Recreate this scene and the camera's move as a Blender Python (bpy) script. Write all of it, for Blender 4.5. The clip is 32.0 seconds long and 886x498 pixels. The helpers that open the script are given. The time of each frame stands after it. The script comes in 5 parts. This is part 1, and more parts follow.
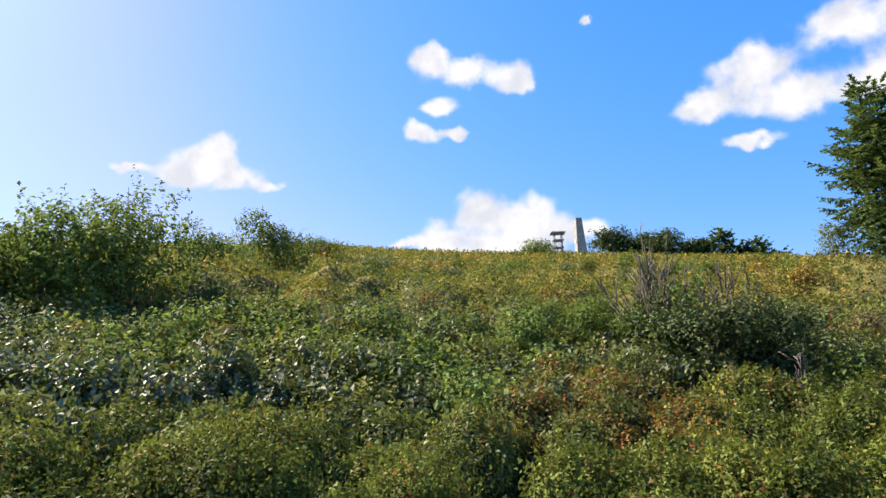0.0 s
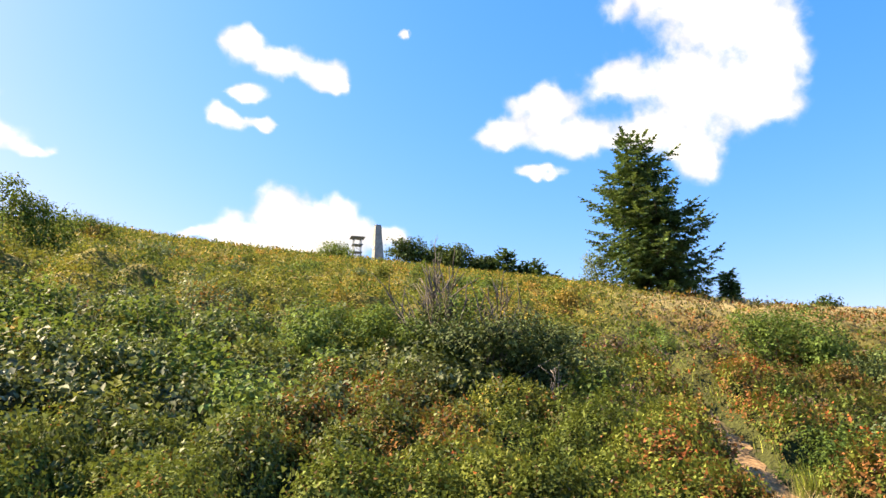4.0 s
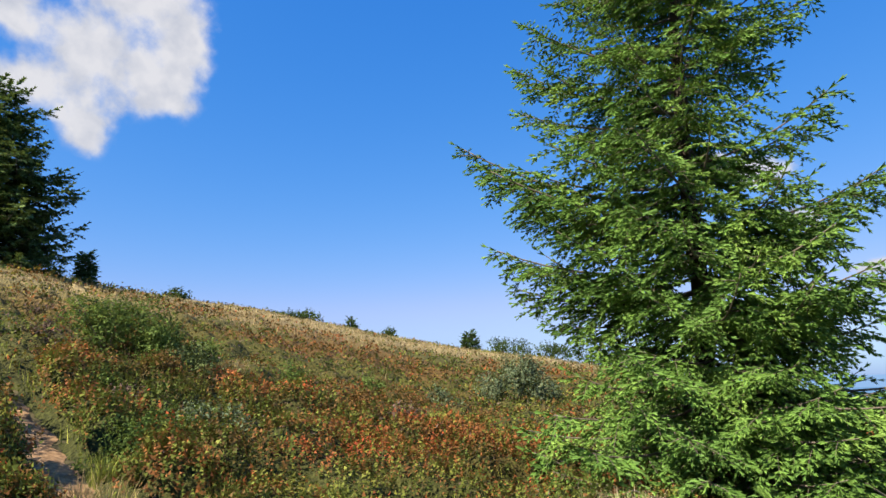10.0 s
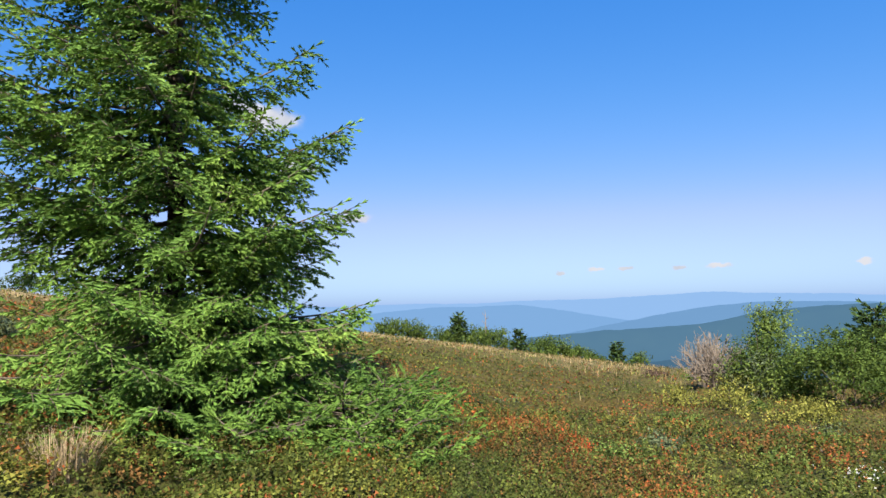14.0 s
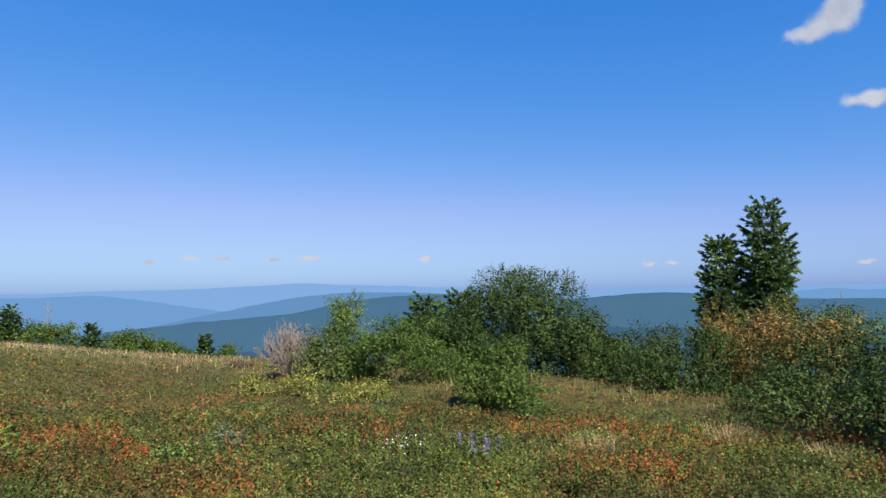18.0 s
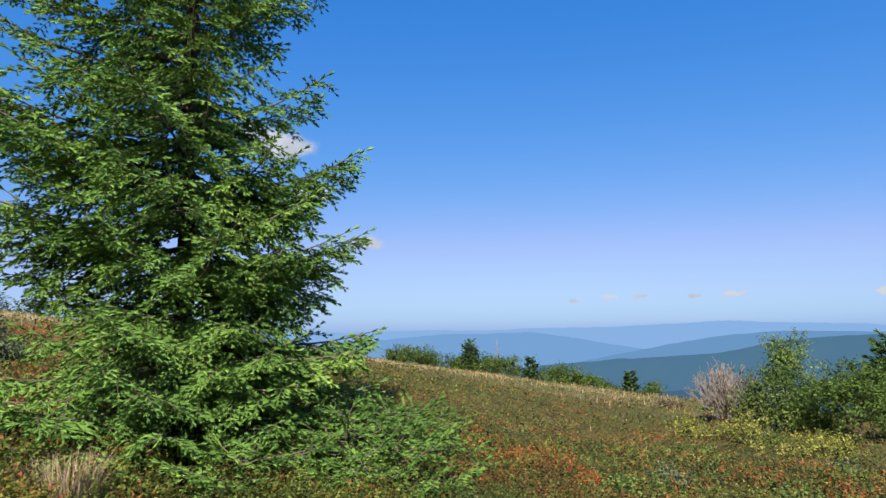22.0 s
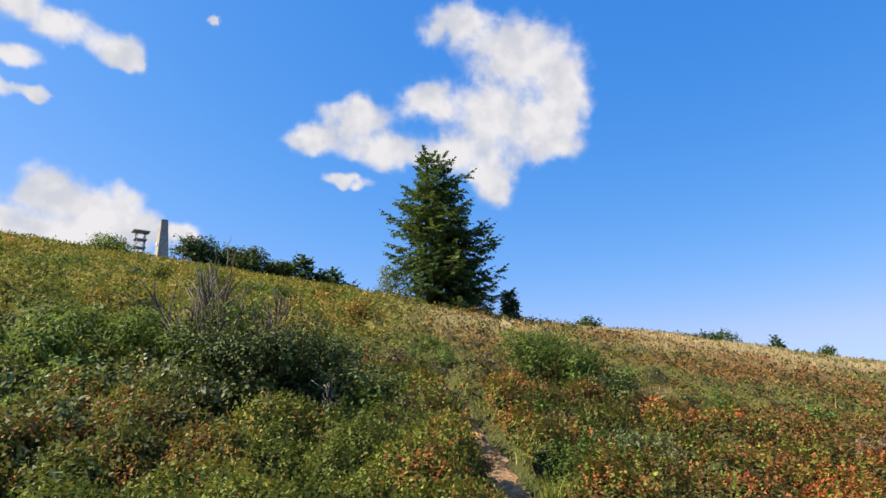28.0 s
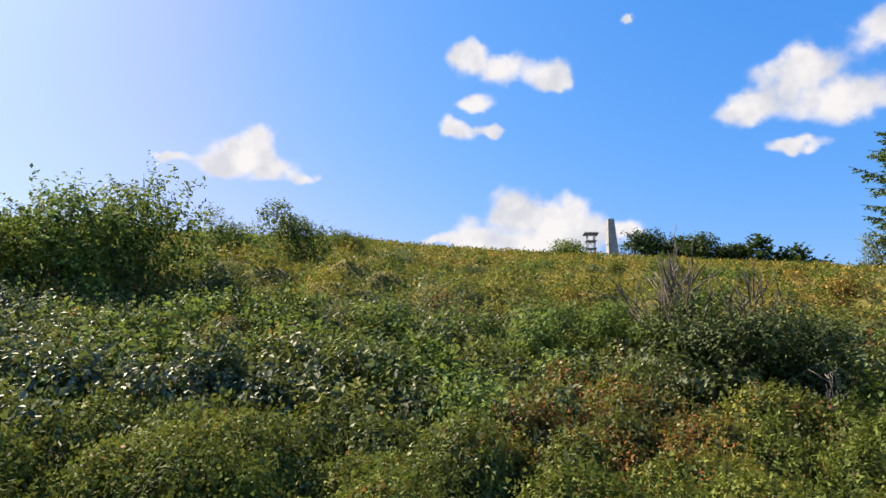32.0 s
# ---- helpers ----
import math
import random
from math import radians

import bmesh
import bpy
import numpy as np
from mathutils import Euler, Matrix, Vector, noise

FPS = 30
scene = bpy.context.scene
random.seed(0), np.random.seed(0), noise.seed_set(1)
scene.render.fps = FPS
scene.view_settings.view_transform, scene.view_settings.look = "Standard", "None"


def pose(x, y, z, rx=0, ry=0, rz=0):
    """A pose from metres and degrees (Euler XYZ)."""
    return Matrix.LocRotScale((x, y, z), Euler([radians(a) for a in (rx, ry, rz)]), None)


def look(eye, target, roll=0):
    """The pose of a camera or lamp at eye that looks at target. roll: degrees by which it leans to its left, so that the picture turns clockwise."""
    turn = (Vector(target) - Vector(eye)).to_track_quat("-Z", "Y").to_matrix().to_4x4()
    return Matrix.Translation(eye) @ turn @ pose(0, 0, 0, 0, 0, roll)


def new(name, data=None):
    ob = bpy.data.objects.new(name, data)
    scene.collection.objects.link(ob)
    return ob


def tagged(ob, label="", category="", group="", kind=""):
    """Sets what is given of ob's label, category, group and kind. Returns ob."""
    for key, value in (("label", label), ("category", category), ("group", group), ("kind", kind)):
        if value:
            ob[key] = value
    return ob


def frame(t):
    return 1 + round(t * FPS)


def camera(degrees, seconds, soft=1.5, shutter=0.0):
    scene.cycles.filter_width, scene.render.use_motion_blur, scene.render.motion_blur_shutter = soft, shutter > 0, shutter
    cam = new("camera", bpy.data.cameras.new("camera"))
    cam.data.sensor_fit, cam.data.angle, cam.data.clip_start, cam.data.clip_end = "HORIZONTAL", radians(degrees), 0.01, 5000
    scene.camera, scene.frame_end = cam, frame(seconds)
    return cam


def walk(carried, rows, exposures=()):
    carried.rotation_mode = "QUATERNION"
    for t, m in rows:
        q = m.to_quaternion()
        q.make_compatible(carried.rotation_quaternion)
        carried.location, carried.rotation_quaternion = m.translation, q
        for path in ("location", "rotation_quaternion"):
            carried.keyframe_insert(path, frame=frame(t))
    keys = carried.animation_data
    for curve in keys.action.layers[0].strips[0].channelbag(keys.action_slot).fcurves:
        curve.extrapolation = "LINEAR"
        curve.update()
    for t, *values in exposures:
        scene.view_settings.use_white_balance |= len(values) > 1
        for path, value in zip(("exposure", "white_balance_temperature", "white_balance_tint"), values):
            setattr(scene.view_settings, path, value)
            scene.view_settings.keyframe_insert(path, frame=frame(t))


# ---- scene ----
cam = camera(69.86, 32.0)
# seconds, eye, target, roll in degrees
PATH = [
    (0, (0.234, 0.475, 1.569), (0.169, 2.427, 2.001), -1.4),
    (0.5, (0.25, 0.511, 1.569), (0.213, 2.48, 1.92), -1.3),
    (1, (0.267, 0.536, 1.568), (0.24, 2.509, 1.892), -2.3),
    (1.5, (0.288, 0.553, 1.572), (0.333, 2.527, 1.885), -2.2),
    (2, (0.299, 0.556, 1.575), (0.434, 2.521, 1.922), -1.8),
    (2.5, (0.311, 0.54, 1.577), (0.524, 2.496, 1.939), -1.3),
    (3, (0.352, 0.512, 1.584), (0.599, 2.461, 1.959), -1.4),
    (3.5, (0.338, 0.511, 1.585), (0.675, 2.442, 1.98), 0.6),
    (4, (0.313, 0.522, 1.587), (0.869, 2.393, 2.022), 0.2),
    (4.5, (0.347, 0.524, 1.591), (1.084, 2.324, 2.054), -0.9),
    (6.5, (0.425, 0.628, 1.652), (1.562, 2.2, 2.139), 1.4),
    (7, (0.384, 0.659, 1.656), (1.606, 2.165, 2.145), 2.0),
    (7.5, (0.385, 0.624, 1.656), (1.687, 2.058, 2.152), 0.6),
    (8, (0.411, 0.547, 1.645), (1.835, 1.871, 2.113), 0.7),
    (8.5, (0.418, 0.528, 1.641), (1.99, 1.697, 2.046), 0.6),
    (9, (0.466, 0.508, 1.637), (2.17, 1.481, 2.028), 0.3),
    (9.5, (0.485, 0.462, 1.63), (2.268, 1.275, 2.028), -0.1),
    (10, (0.471, 0.423, 1.622), (2.32, 1.078, 2.012), -0.2),
    (10.5, (0.464, 0.399, 1.61), (2.367, 0.889, 1.984), 0.3),
    (11, (0.472, 0.372, 1.596), (2.418, 0.675, 1.941), -0.4),
    (11.5, (0.47, 0.329, 1.591), (2.445, 0.393, 1.899), 0.1),
    (12, (0.459, 0.307, 1.584), (2.438, 0.192, 1.855), 0.3),
    (12.5, (0.455, 0.247, 1.571), (2.416, -0.077, 1.793), -0.2),
    (13, (0.483, 0.202, 1.572), (2.409, -0.302, 1.761), 0.5),
    (13.5, (0.502, 0.162, 1.576), (2.382, -0.495, 1.756), -1.7),
    (14, (0.503, 0.127, 1.576), (2.331, -0.665, 1.75), -0.9),
    (14.5, (0.494, 0.079, 1.567), (2.241, -0.878, 1.74), 0.1),
    (15, (0.467, 0.042, 1.558), (2.126, -1.061, 1.732), 0.3),
    (15.5, (0.455, -0.002, 1.562), (2.013, -1.245, 1.73), 0.2),
    (17.5, (0.489, -0.167, 1.578), (1.579, -1.84, 1.695), -0.1),
    (18, (0.49, -0.169, 1.577), (1.526, -1.875, 1.705), -0.7),
    (18.5, (0.476, -0.146, 1.579), (1.6, -1.792, 1.745), -1.2),
    (19, (0.468, -0.122, 1.586), (1.687, -1.698, 1.769), -1.1),
    (19.5, (0.467, -0.095, 1.589), (1.801, -1.571, 1.79), -0.9),
    (20, (0.47, -0.067, 1.588), (1.918, -1.431, 1.801), -0.9),
    (20.5, (0.475, -0.028, 1.589), (2.043, -1.247, 1.827), -0.8),
    (21, (0.473, 0.004, 1.593), (2.147, -1.06, 1.845), -0.7),
    (21.5, (0.46, 0.041, 1.589), (2.225, -0.864, 1.847), -0.5),
    (22, (0.473, 0.074, 1.592), (2.308, -0.679, 1.849), -0.4),
    (22.5, (0.488, 0.11, 1.592), (2.389, -0.454, 1.854), -0.2),
    (23, (0.493, 0.144, 1.596), (2.438, -0.237, 1.861), -0.0),
    (23.5, (0.495, 0.161, 1.601), (2.466, -0.038, 1.875), 0.0),
    (24, (0.519, 0.227, 1.605), (2.5, 0.197, 1.878), 0.6),
    (24.5, (0.555, 0.354, 1.611), (2.523, 0.557, 1.902), 0.6),
    (25, (0.568, 0.451, 1.622), (2.503, 0.851, 1.928), 0.7),
    (25.5, (0.573, 0.506, 1.621), (2.437, 1.157, 1.939), 0.2),
    (26, (0.583, 0.538, 1.621), (2.339, 1.425, 1.976), 0.9),
    (26.5, (0.577, 0.567, 1.624), (2.202, 1.661, 2.027), 0.5),
    (28.5, (0.541, 0.587, 1.66), (1.501, 2.275, 2.14), 0.7),
    (29, (0.522, 0.591, 1.668), (1.361, 2.335, 2.172), 1.3),
    (29.5, (0.513, 0.595, 1.669), (1.2, 2.395, 2.203), 1.2),
    (30, (0.505, 0.613, 1.665), (1.049, 2.458, 2.215), 1.5),
    (30.5, (0.478, 0.657, 1.654), (0.866, 2.552, 2.162), 1.9),
    (31, (0.452, 0.713, 1.648), (0.682, 2.641, 2.126), 1.4),
    (31.5, (0.459, 0.763, 1.644), (0.499, 2.712, 2.093), 1.1),
    (32, (0.469, 0.816, 1.639), (0.304, 2.764, 2.061), 1.1),
]
walk(cam, [(t, look(eye, target, roll)) for t, eye, target, roll in PATH], [(0.0, 1.29, 7100, 10), (1.0, 1.55, 8300, 10), (2.0, 1.66, 8300, 10), (4.0, 1.64, 8300, 10), (5.5, 1.22, 7000, 10), (7.0, 1.0, 6800, 10), (8.0, 0.86, 6800, 10), (9.5, 0.86, 6800, 10), (13.0, 0.88, 6700, 10), (15.5, 0.78, 6700, 10), (18.0, 0.55, 6250, 10), (20.0, 0.58, 6250, 10), (23.0, 0.66, 6550, 10), (26.0, 0.78, 6900, 10), (29.0, 1.06, 7200, 10), (32.0, 1.12, 7300, 10)])

# ---- world, sun, exposure ----
SUN_AZ, SUN_EL = 60.0, 43.0          # degrees: turned left from +y, height
world = bpy.data.worlds.new("world")
scene.world = world
world.use_nodes = True
wn = world.node_tree
sky = wn.nodes.new("ShaderNodeTexSky")
sky.sky_type = 'NISHITA'
sky.sun_disc = False
sky.sun_elevation = radians(SUN_EL)
sky.sun_rotation = radians(-SUN_AZ)
sky.altitude = 1100
sky.air_density = 1.0
sky.dust_density = 1.8
sky.ozone_density = 3.0
background = wn.nodes["Background"]
background.inputs["Strength"].default_value = 0.08
# deepen the summer blue: each band of the sky's colour on its own slope
split = wn.nodes.new("ShaderNodeSeparateColor")
join = wn.nodes.new("ShaderNodeCombineColor")
wn.links.new(sky.outputs["Color"], split.inputs["Color"])
bands = {}
for band, slope, gain in (("Red", 1.75, 0.39), ("Green", 0.75, 1.28), ("Blue", 0.37, 3.74)):
    power = wn.nodes.new("ShaderNodeMath")
    power.operation = 'POWER'
    power.inputs[1].default_value = slope
    scale = wn.nodes.new("ShaderNodeMath")
    scale.operation = 'MULTIPLY'
    scale.inputs[1].default_value = gain
    wn.links.new(split.outputs[band], power.inputs[0])
    wn.links.new(power.outputs[0], scale.inputs[0])
    bands[band] = scale.outputs[0]
# the haze along the horizon never turns redder than this share of the green
cap = wn.nodes.new("ShaderNodeMath")
cap.operation = 'MULTIPLY'
cap.inputs[1].default_value = 0.70
least = wn.nodes.new("ShaderNodeMath")
least.operation = 'SMOOTH_MIN'
least.inputs[2].default_value = 0.6
wn.links.new(bands["Green"], cap.inputs[0])
wn.links.new(bands["Red"], least.inputs[0])
wn.links.new(cap.outputs[0], least.inputs[1])
wn.links.new(least.outputs[0], join.inputs["Red"])
wn.links.new(bands["Green"], join.inputs["Green"])
wn.links.new(bands["Blue"], join.inputs["Blue"])
wn.links.new(join.outputs["Color"], background.inputs["Color"])
sun = new("sun", bpy.data.lights.new("sun", 'SUN'))
sun.data.energy, sun.data.angle, sun.data.color = 6.0, radians(0.55), (1.0, 0.92, 0.78)
sun_way = Vector((-math.sin(radians(SUN_AZ)) * math.cos(radians(SUN_EL)), math.cos(radians(SUN_AZ)) * math.cos(radians(SUN_EL)), math.sin(radians(SUN_EL))))
sun.matrix_world = look(sun_way * 60, (0, 0, 0))

# ---- small tools ----
rng = np.random.default_rng(7)
D2R = math.pi / 180


def hash01(ix, iy, seed):
    n = (ix * 374761393 + iy * 668265263 + seed * 1442695041) & 0x7FFFFFFF
    n = ((n ^ (n >> 13)) * 1274126177) & 0x7FFFFFFF
    n = ((n ^ (n >> 15)) * 2246822519) & 0x7FFFFFFF
    return (n ^ (n >> 16)) / 0x7FFFFFFF


def value_noise(x, y, seed=0):
    x, y = np.asarray(x, float), np.asarray(y, float)
    ix, iy = np.floor(x).astype(np.int64), np.floor(y).astype(np.int64)
    fx, fy = x - ix, y - iy
    fx, fy = fx * fx * (3 - 2 * fx), fy * fy * (3 - 2 * fy)
    a, b = hash01(ix, iy, seed), hash01(ix + 1, iy, seed)
    c, d = hash01(ix, iy + 1, seed), hash01(ix + 1, iy + 1, seed)
    return (a * (1 - fx) + b * fx) * (1 - fy) + (c * (1 - fx) + d * fx) * fy


def fbm(x, y, seed=0, octaves=4):
    total, amp, s = 0, 0.5, 0
    for o in range(octaves):
        total = total + amp * value_noise(np.asarray(x) * 2 ** o, np.asarray(y) * 2 ** o, seed + o * 17)
        s += amp
        amp *= 0.5
    return total / s


def smooth(a, b, x):
    t = np.clip((np.asarray(x, float) - a) / (b - a), 0, 1)
    return t * t * (3 - 2 * t)


# ---- lie of the land: the skyline's height and distance by bearing (degrees turned left from +y) ----
SKY_AZ = [-200, -178, -165, -157, -145, -131, -124, -115, -107, -95, -83, -79, -73, -69, -61, -54, -48, -41, -35, -31, -25, -16, -6, 4, 12, 36, 60, 90, 120, 140, 160]
SKY_EL = [-6.5, -8, -7.9, -7.6, -6.6, -5.6, -4.9, -3.7, -2.6, -.7, .9, 1.6, 2.1, 2.8, 4.2, 5.6, 6.3, 7.1, 8.0, 8.6, 9.5, 10.6, 11.5, 12.0, 12.4, 11.5, 9.5, 6, 3, -2, -6.5]
SKY_R = [32, 30, 28, 28, 30, 42, 50, 58, 60, 60, 60, 60, 60, 60, 56, 50, 46, 40, 37, 40, 48, 52, 54, 46, 40, 40, 40, 40, 40, 36, 32]
fine_az = np.arange(-200, 161, 1.0)


def softened(values):
    v = np.interp(fine_az, SKY_AZ, values)
    k = np.hanning(9)
    return np.convolve(np.pad(v, 4, mode="edge"), k / k.sum(), mode="valid")


fine_el, fine_rc = softened(SKY_EL), softened(SKY_R)


def bearing(x, y):
    az = np.degrees(np.arctan2(-np.asarray(x, float), np.asarray(y, float)))
    return np.where(az > 160, az - 360, az)


def land(x, y):
    """Height of the bare ground."""
    x, y = np.asarray(x, float), np.asarray(y, float)
    r, az = np.hypot(x, y), bearing(x, y)
    te = np.tan(np.interp(az, fine_az, fine_el) * D2R)
    rc = np.interp(az, fine_az, fine_rc)
    te = te - 0.3 / rc
    near = np.minimum(r, rc)
    c = np.clip(0.3 + 3.6 * te, 0.0, 1.2) * (1 - np.exp(-near / 5.0))
    z = 1.6 + near * te - (1 - near / rc) ** 2 * (1.6 + c)
    # beyond the brow the slope turns down to the valley
    q = np.maximum(r - rc, 0)
    k = 0.0011
    turn = (te + 0.30) / (2 * k)
    z = z + np.where(q < turn, q * te - k * q * q, turn * te - k * turn * turn - 0.30 * (q - turn))
    z = np.maximum(z, -310 + 8 * np.sin(x / 310) * np.cos(y / 270))
    lump = (fbm(x / 2.2, y / 2.2, 3, 3) - 0.5) * 0.22 + (fbm(x / 9, y / 9, 8, 2) - 0.5) * 0.5 * smooth(6, 14, r)
    return z + lump * (1 - smooth(150, 400, r)) * smooth(0.5, 2.5, r)


def spot(az, r):
    return -math.sin(az * D2R) * r, math.cos(az * D2R) * r


def ground_at(az, r, sink=0.0):
    x, y = spot(az, r)
    return Vector((x, y, float(land(x, y)) - sink))


def mesh_from(name, verts, tris, material, smooth_shade=False):
    """A mesh from arrays of corners and triangles (or quads)."""
    verts, tris = np.asarray(verts, np.float32), np.asarray(tris, np.int32)
    me = bpy.data.meshes.new(name)
    n, k = tris.shape
    me.vertices.add(len(verts))
    me.vertices.foreach_set("co", verts.ravel())
    me.loops.add(n * k)
    me.loops.foreach_set("vertex_index", tris.ravel())
    me.polygons.add(n)
    me.polygons.foreach_set("loop_start", np.arange(0, n * k, k, dtype=np.int32))
    if smooth_shade:
        me.polygons.foreach_set("use_smooth", np.ones(n, bool))
    me.update(calc_edges=True)
    me.materials.append(material)
    return me


def unit(v):
    return v / np.maximum(np.linalg.norm(v, axis=-1, keepdims=True), 1e-9)


def any_way(n, up=0.0):
    v = rng.normal(size=(n, 3))
    v[:, 2] += up
    return unit(v)


def leaf_arrays(p, axis, normal, length, width, fold=0.15):
    """Folded lozenge leaves: four corners and two triangles each."""
    n = len(p)
    side = unit(np.cross(normal, axis))
    nor = np.cross(axis, side)
    length, width = np.broadcast_to(length, n)[:, None], np.broadcast_to(width, n)[:, None]
    mid = p + axis * length * 0.45 + nor * width * fold
    v = np.stack([p, mid + side * width * 0.5, p + axis * length - nor * length * 0.12, mid - side * width * 0.5], 1).reshape(-1, 3)
    b = np.arange(n)[:, None] * 4
    f = np.concatenate([b + [0, 1, 2], b + [0, 2, 3]], 1).reshape(-1, 3)
    return v, f


def sprig_arrays(p, axis, normal, length, width):
    """The smallest leaves: one triangle each."""
    n = len(p)
    side = unit(np.cross(normal, axis))
    length, width = np.broadcast_to(length, n)[:, None], np.broadcast_to(width, n)[:, None]
    v = np.stack([p - side * width * 0.5, p + side * width * 0.5, p + axis * length], 1).reshape(-1, 3)
    return v, np.arange(n * 3).reshape(-1, 3)


def spray_arrays(p, axis, face, length, leaf, ranks):
    """Leafy twigs: small leaves in two ranks along each twig and one at its tip, one triangle each."""
    n = len(p)
    side = unit(np.cross(axis, rng.normal(size=(n, 3))))
    w = np.linspace(0.15, 1.0, ranks)
    sign = np.where(np.arange(ranks) % 2, 1.0, -1.0)
    sign[-1] = 0
    P = (p[:, None] + axis[:, None] * (length[:, None] * w)[:, :, None]).reshape(-1, 3)
    A = unit((axis[:, None] * 0.55 + side[:, None] * sign[None, :, None] * 0.9).reshape(-1, 3) + rng.normal(size=(n * ranks, 3)) * 0.28)
    N = unit(np.repeat(face, ranks, 0) + rng.normal(size=(n * ranks, 3)) * 0.42)
    A = unit(A - N * (A * N).sum(1, keepdims=True) * 0.7)
    L = np.repeat(leaf, ranks) * rng.uniform(0.7, 1.25, n * ranks)
    return sprig_arrays(P, A, N, L, L * 0.85), np.tile(w, n)


def blade_arrays(p, lean, height, width):
    """Grass blades: a bent strip of three triangles."""
    n = len(p)
    side = unit(np.cross(lean, np.tile([0, 0, 1.0], (n, 1))) + rng.normal(size=(n, 3)) * 0.05)
    height, width = np.broadcast_to(height, n)[:, None], np.broadcast_to(width, n)[:, None]
    up = np.array([0, 0, 1.0])
    m = p + up * height * 0.55 + lean * height * 0.15
    t = p + up * height * 0.95 + lean * height * 0.55
    v = np.stack([p - side * width * 0.5, p + side * width * 0.5, m - side * width * 0.4, m + side * width * 0.4, t], 1).reshape(-1, 3)
    b = np.arange(n)[:, None] * 5
    f = np.concatenate([b + [0, 1, 3], b + [0, 3, 2], b + [2, 3, 4]], 1).reshape(-1, 3)
    return v, f


def tube_arrays(points, radii, sides=5):
    """A tapered tube along a bent line."""
    pts = np.asarray(points, float)
    way = unit(np.gradient(pts, axis=0))
    ref = np.where(abs(way[:, 2:]) > 0.9, [[1.0, 0, 0]], [[0, 0, 1.0]])
    s = unit(np.cross(way, ref))
    t = np.cross(way, s)
    a = np.arange(sides) * 2 * math.pi / sides
    ring = pts[:, None] + (s[:, None] * np.cos(a)[:, None] + t[:, None] * np.sin(a)[:, None]) * np.asarray(radii)[:, None, None]
    n = len(pts)
    v = np.concatenate([ring.reshape(-1, 3), pts[-1:]])
    i = (np.arange(n - 1)[:, None] * sides + np.arange(sides)).ravel()
    j = (np.arange(n - 1)[:, None] * sides + (np.arange(sides) + 1) % sides).ravel()
    f = np.concatenate([np.stack([i, j, j + sides], 1), np.stack([i, j + sides, i + sides], 1),
                        np.stack([np.arange(sides) + (n - 1) * sides, (np.arange(sides) + 1) % sides + (n - 1) * sides, np.full(sides, n * sides)], 1)])
    return v, f


def joined(pieces):
    vs, fs, o = [], [], 0
    for v, f in pieces:
        vs.append(v)
        fs.append(f + o)
        o += len(v)
    return np.concatenate(vs), np.concatenate(fs)


def child(name, pieces, material, parent, label="", smooth_shade=False):
    """One mesh part under a thing, from arrays in the thing's own space."""
    v, f = joined(pieces)
    ob = new(name, mesh_from(name, v, f, material, smooth_shade))
    ob.parent = parent
    if label:
        ob["label"] = label
    if name in LOOSE:
        ob["kind"] = "stuff"
    return ob


LOOSE = ("foliage", "blades", "branchwork", "needles", "crown", "petals", "leaves")


def thing(name, at, label, category, group="", kind=""):
    ob = new(name)
    ob.empty_display_size = 0.2
    ob.location = at
    return tagged(ob, label, category, group, kind)


# ---- materials ----
def shader(name):
    m = bpy.data.materials.new(name)
    m.use_nodes = True
    nt = m.node_tree
    return m, nt, nt.nodes["Principled BSDF"], nt.nodes["Material Output"]


def place_noise(nt, scale, detail=4.0):
    tc = nt.nodes.new("ShaderNodeTexCoord")
    no = nt.nodes.new("ShaderNodeTexNoise")
    no.inputs["Scale"].default_value = scale
    no.inputs["Detail"].default_value = detail
    nt.links.new(tc.outputs["Object"], no.inputs["Vector"])
    return no.outputs["Fac"]


def ramp(nt, fac, stops):
    r = nt.nodes.new("ShaderNodeValToRGB")
    e = r.color_ramp.elements
    while len(e) < len(stops):
        e.new(0.5)
    for el, (p, c) in zip(e, stops):
        el.position, el.color = p, (*c, 1)
    nt.links.new(fac, r.inputs["Fac"])
    return r.outputs["Color"]


def mixed(nt, fac, a, b, mode='MIX'):
    m = nt.nodes.new("ShaderNodeMix")
    m.data_type, m.blend_type = 'RGBA', mode
    if isinstance(fac, float):
        m.inputs[0].default_value = fac
    else:
        nt.links.new(fac, m.inputs[0])
    for sock, v in ((m.inputs[6], a), (m.inputs[7], b)):
        if isinstance(v, tuple):
            sock.default_value = (*v, 1)
        else:
            nt.links.new(v, sock)
    return m.outputs[2]


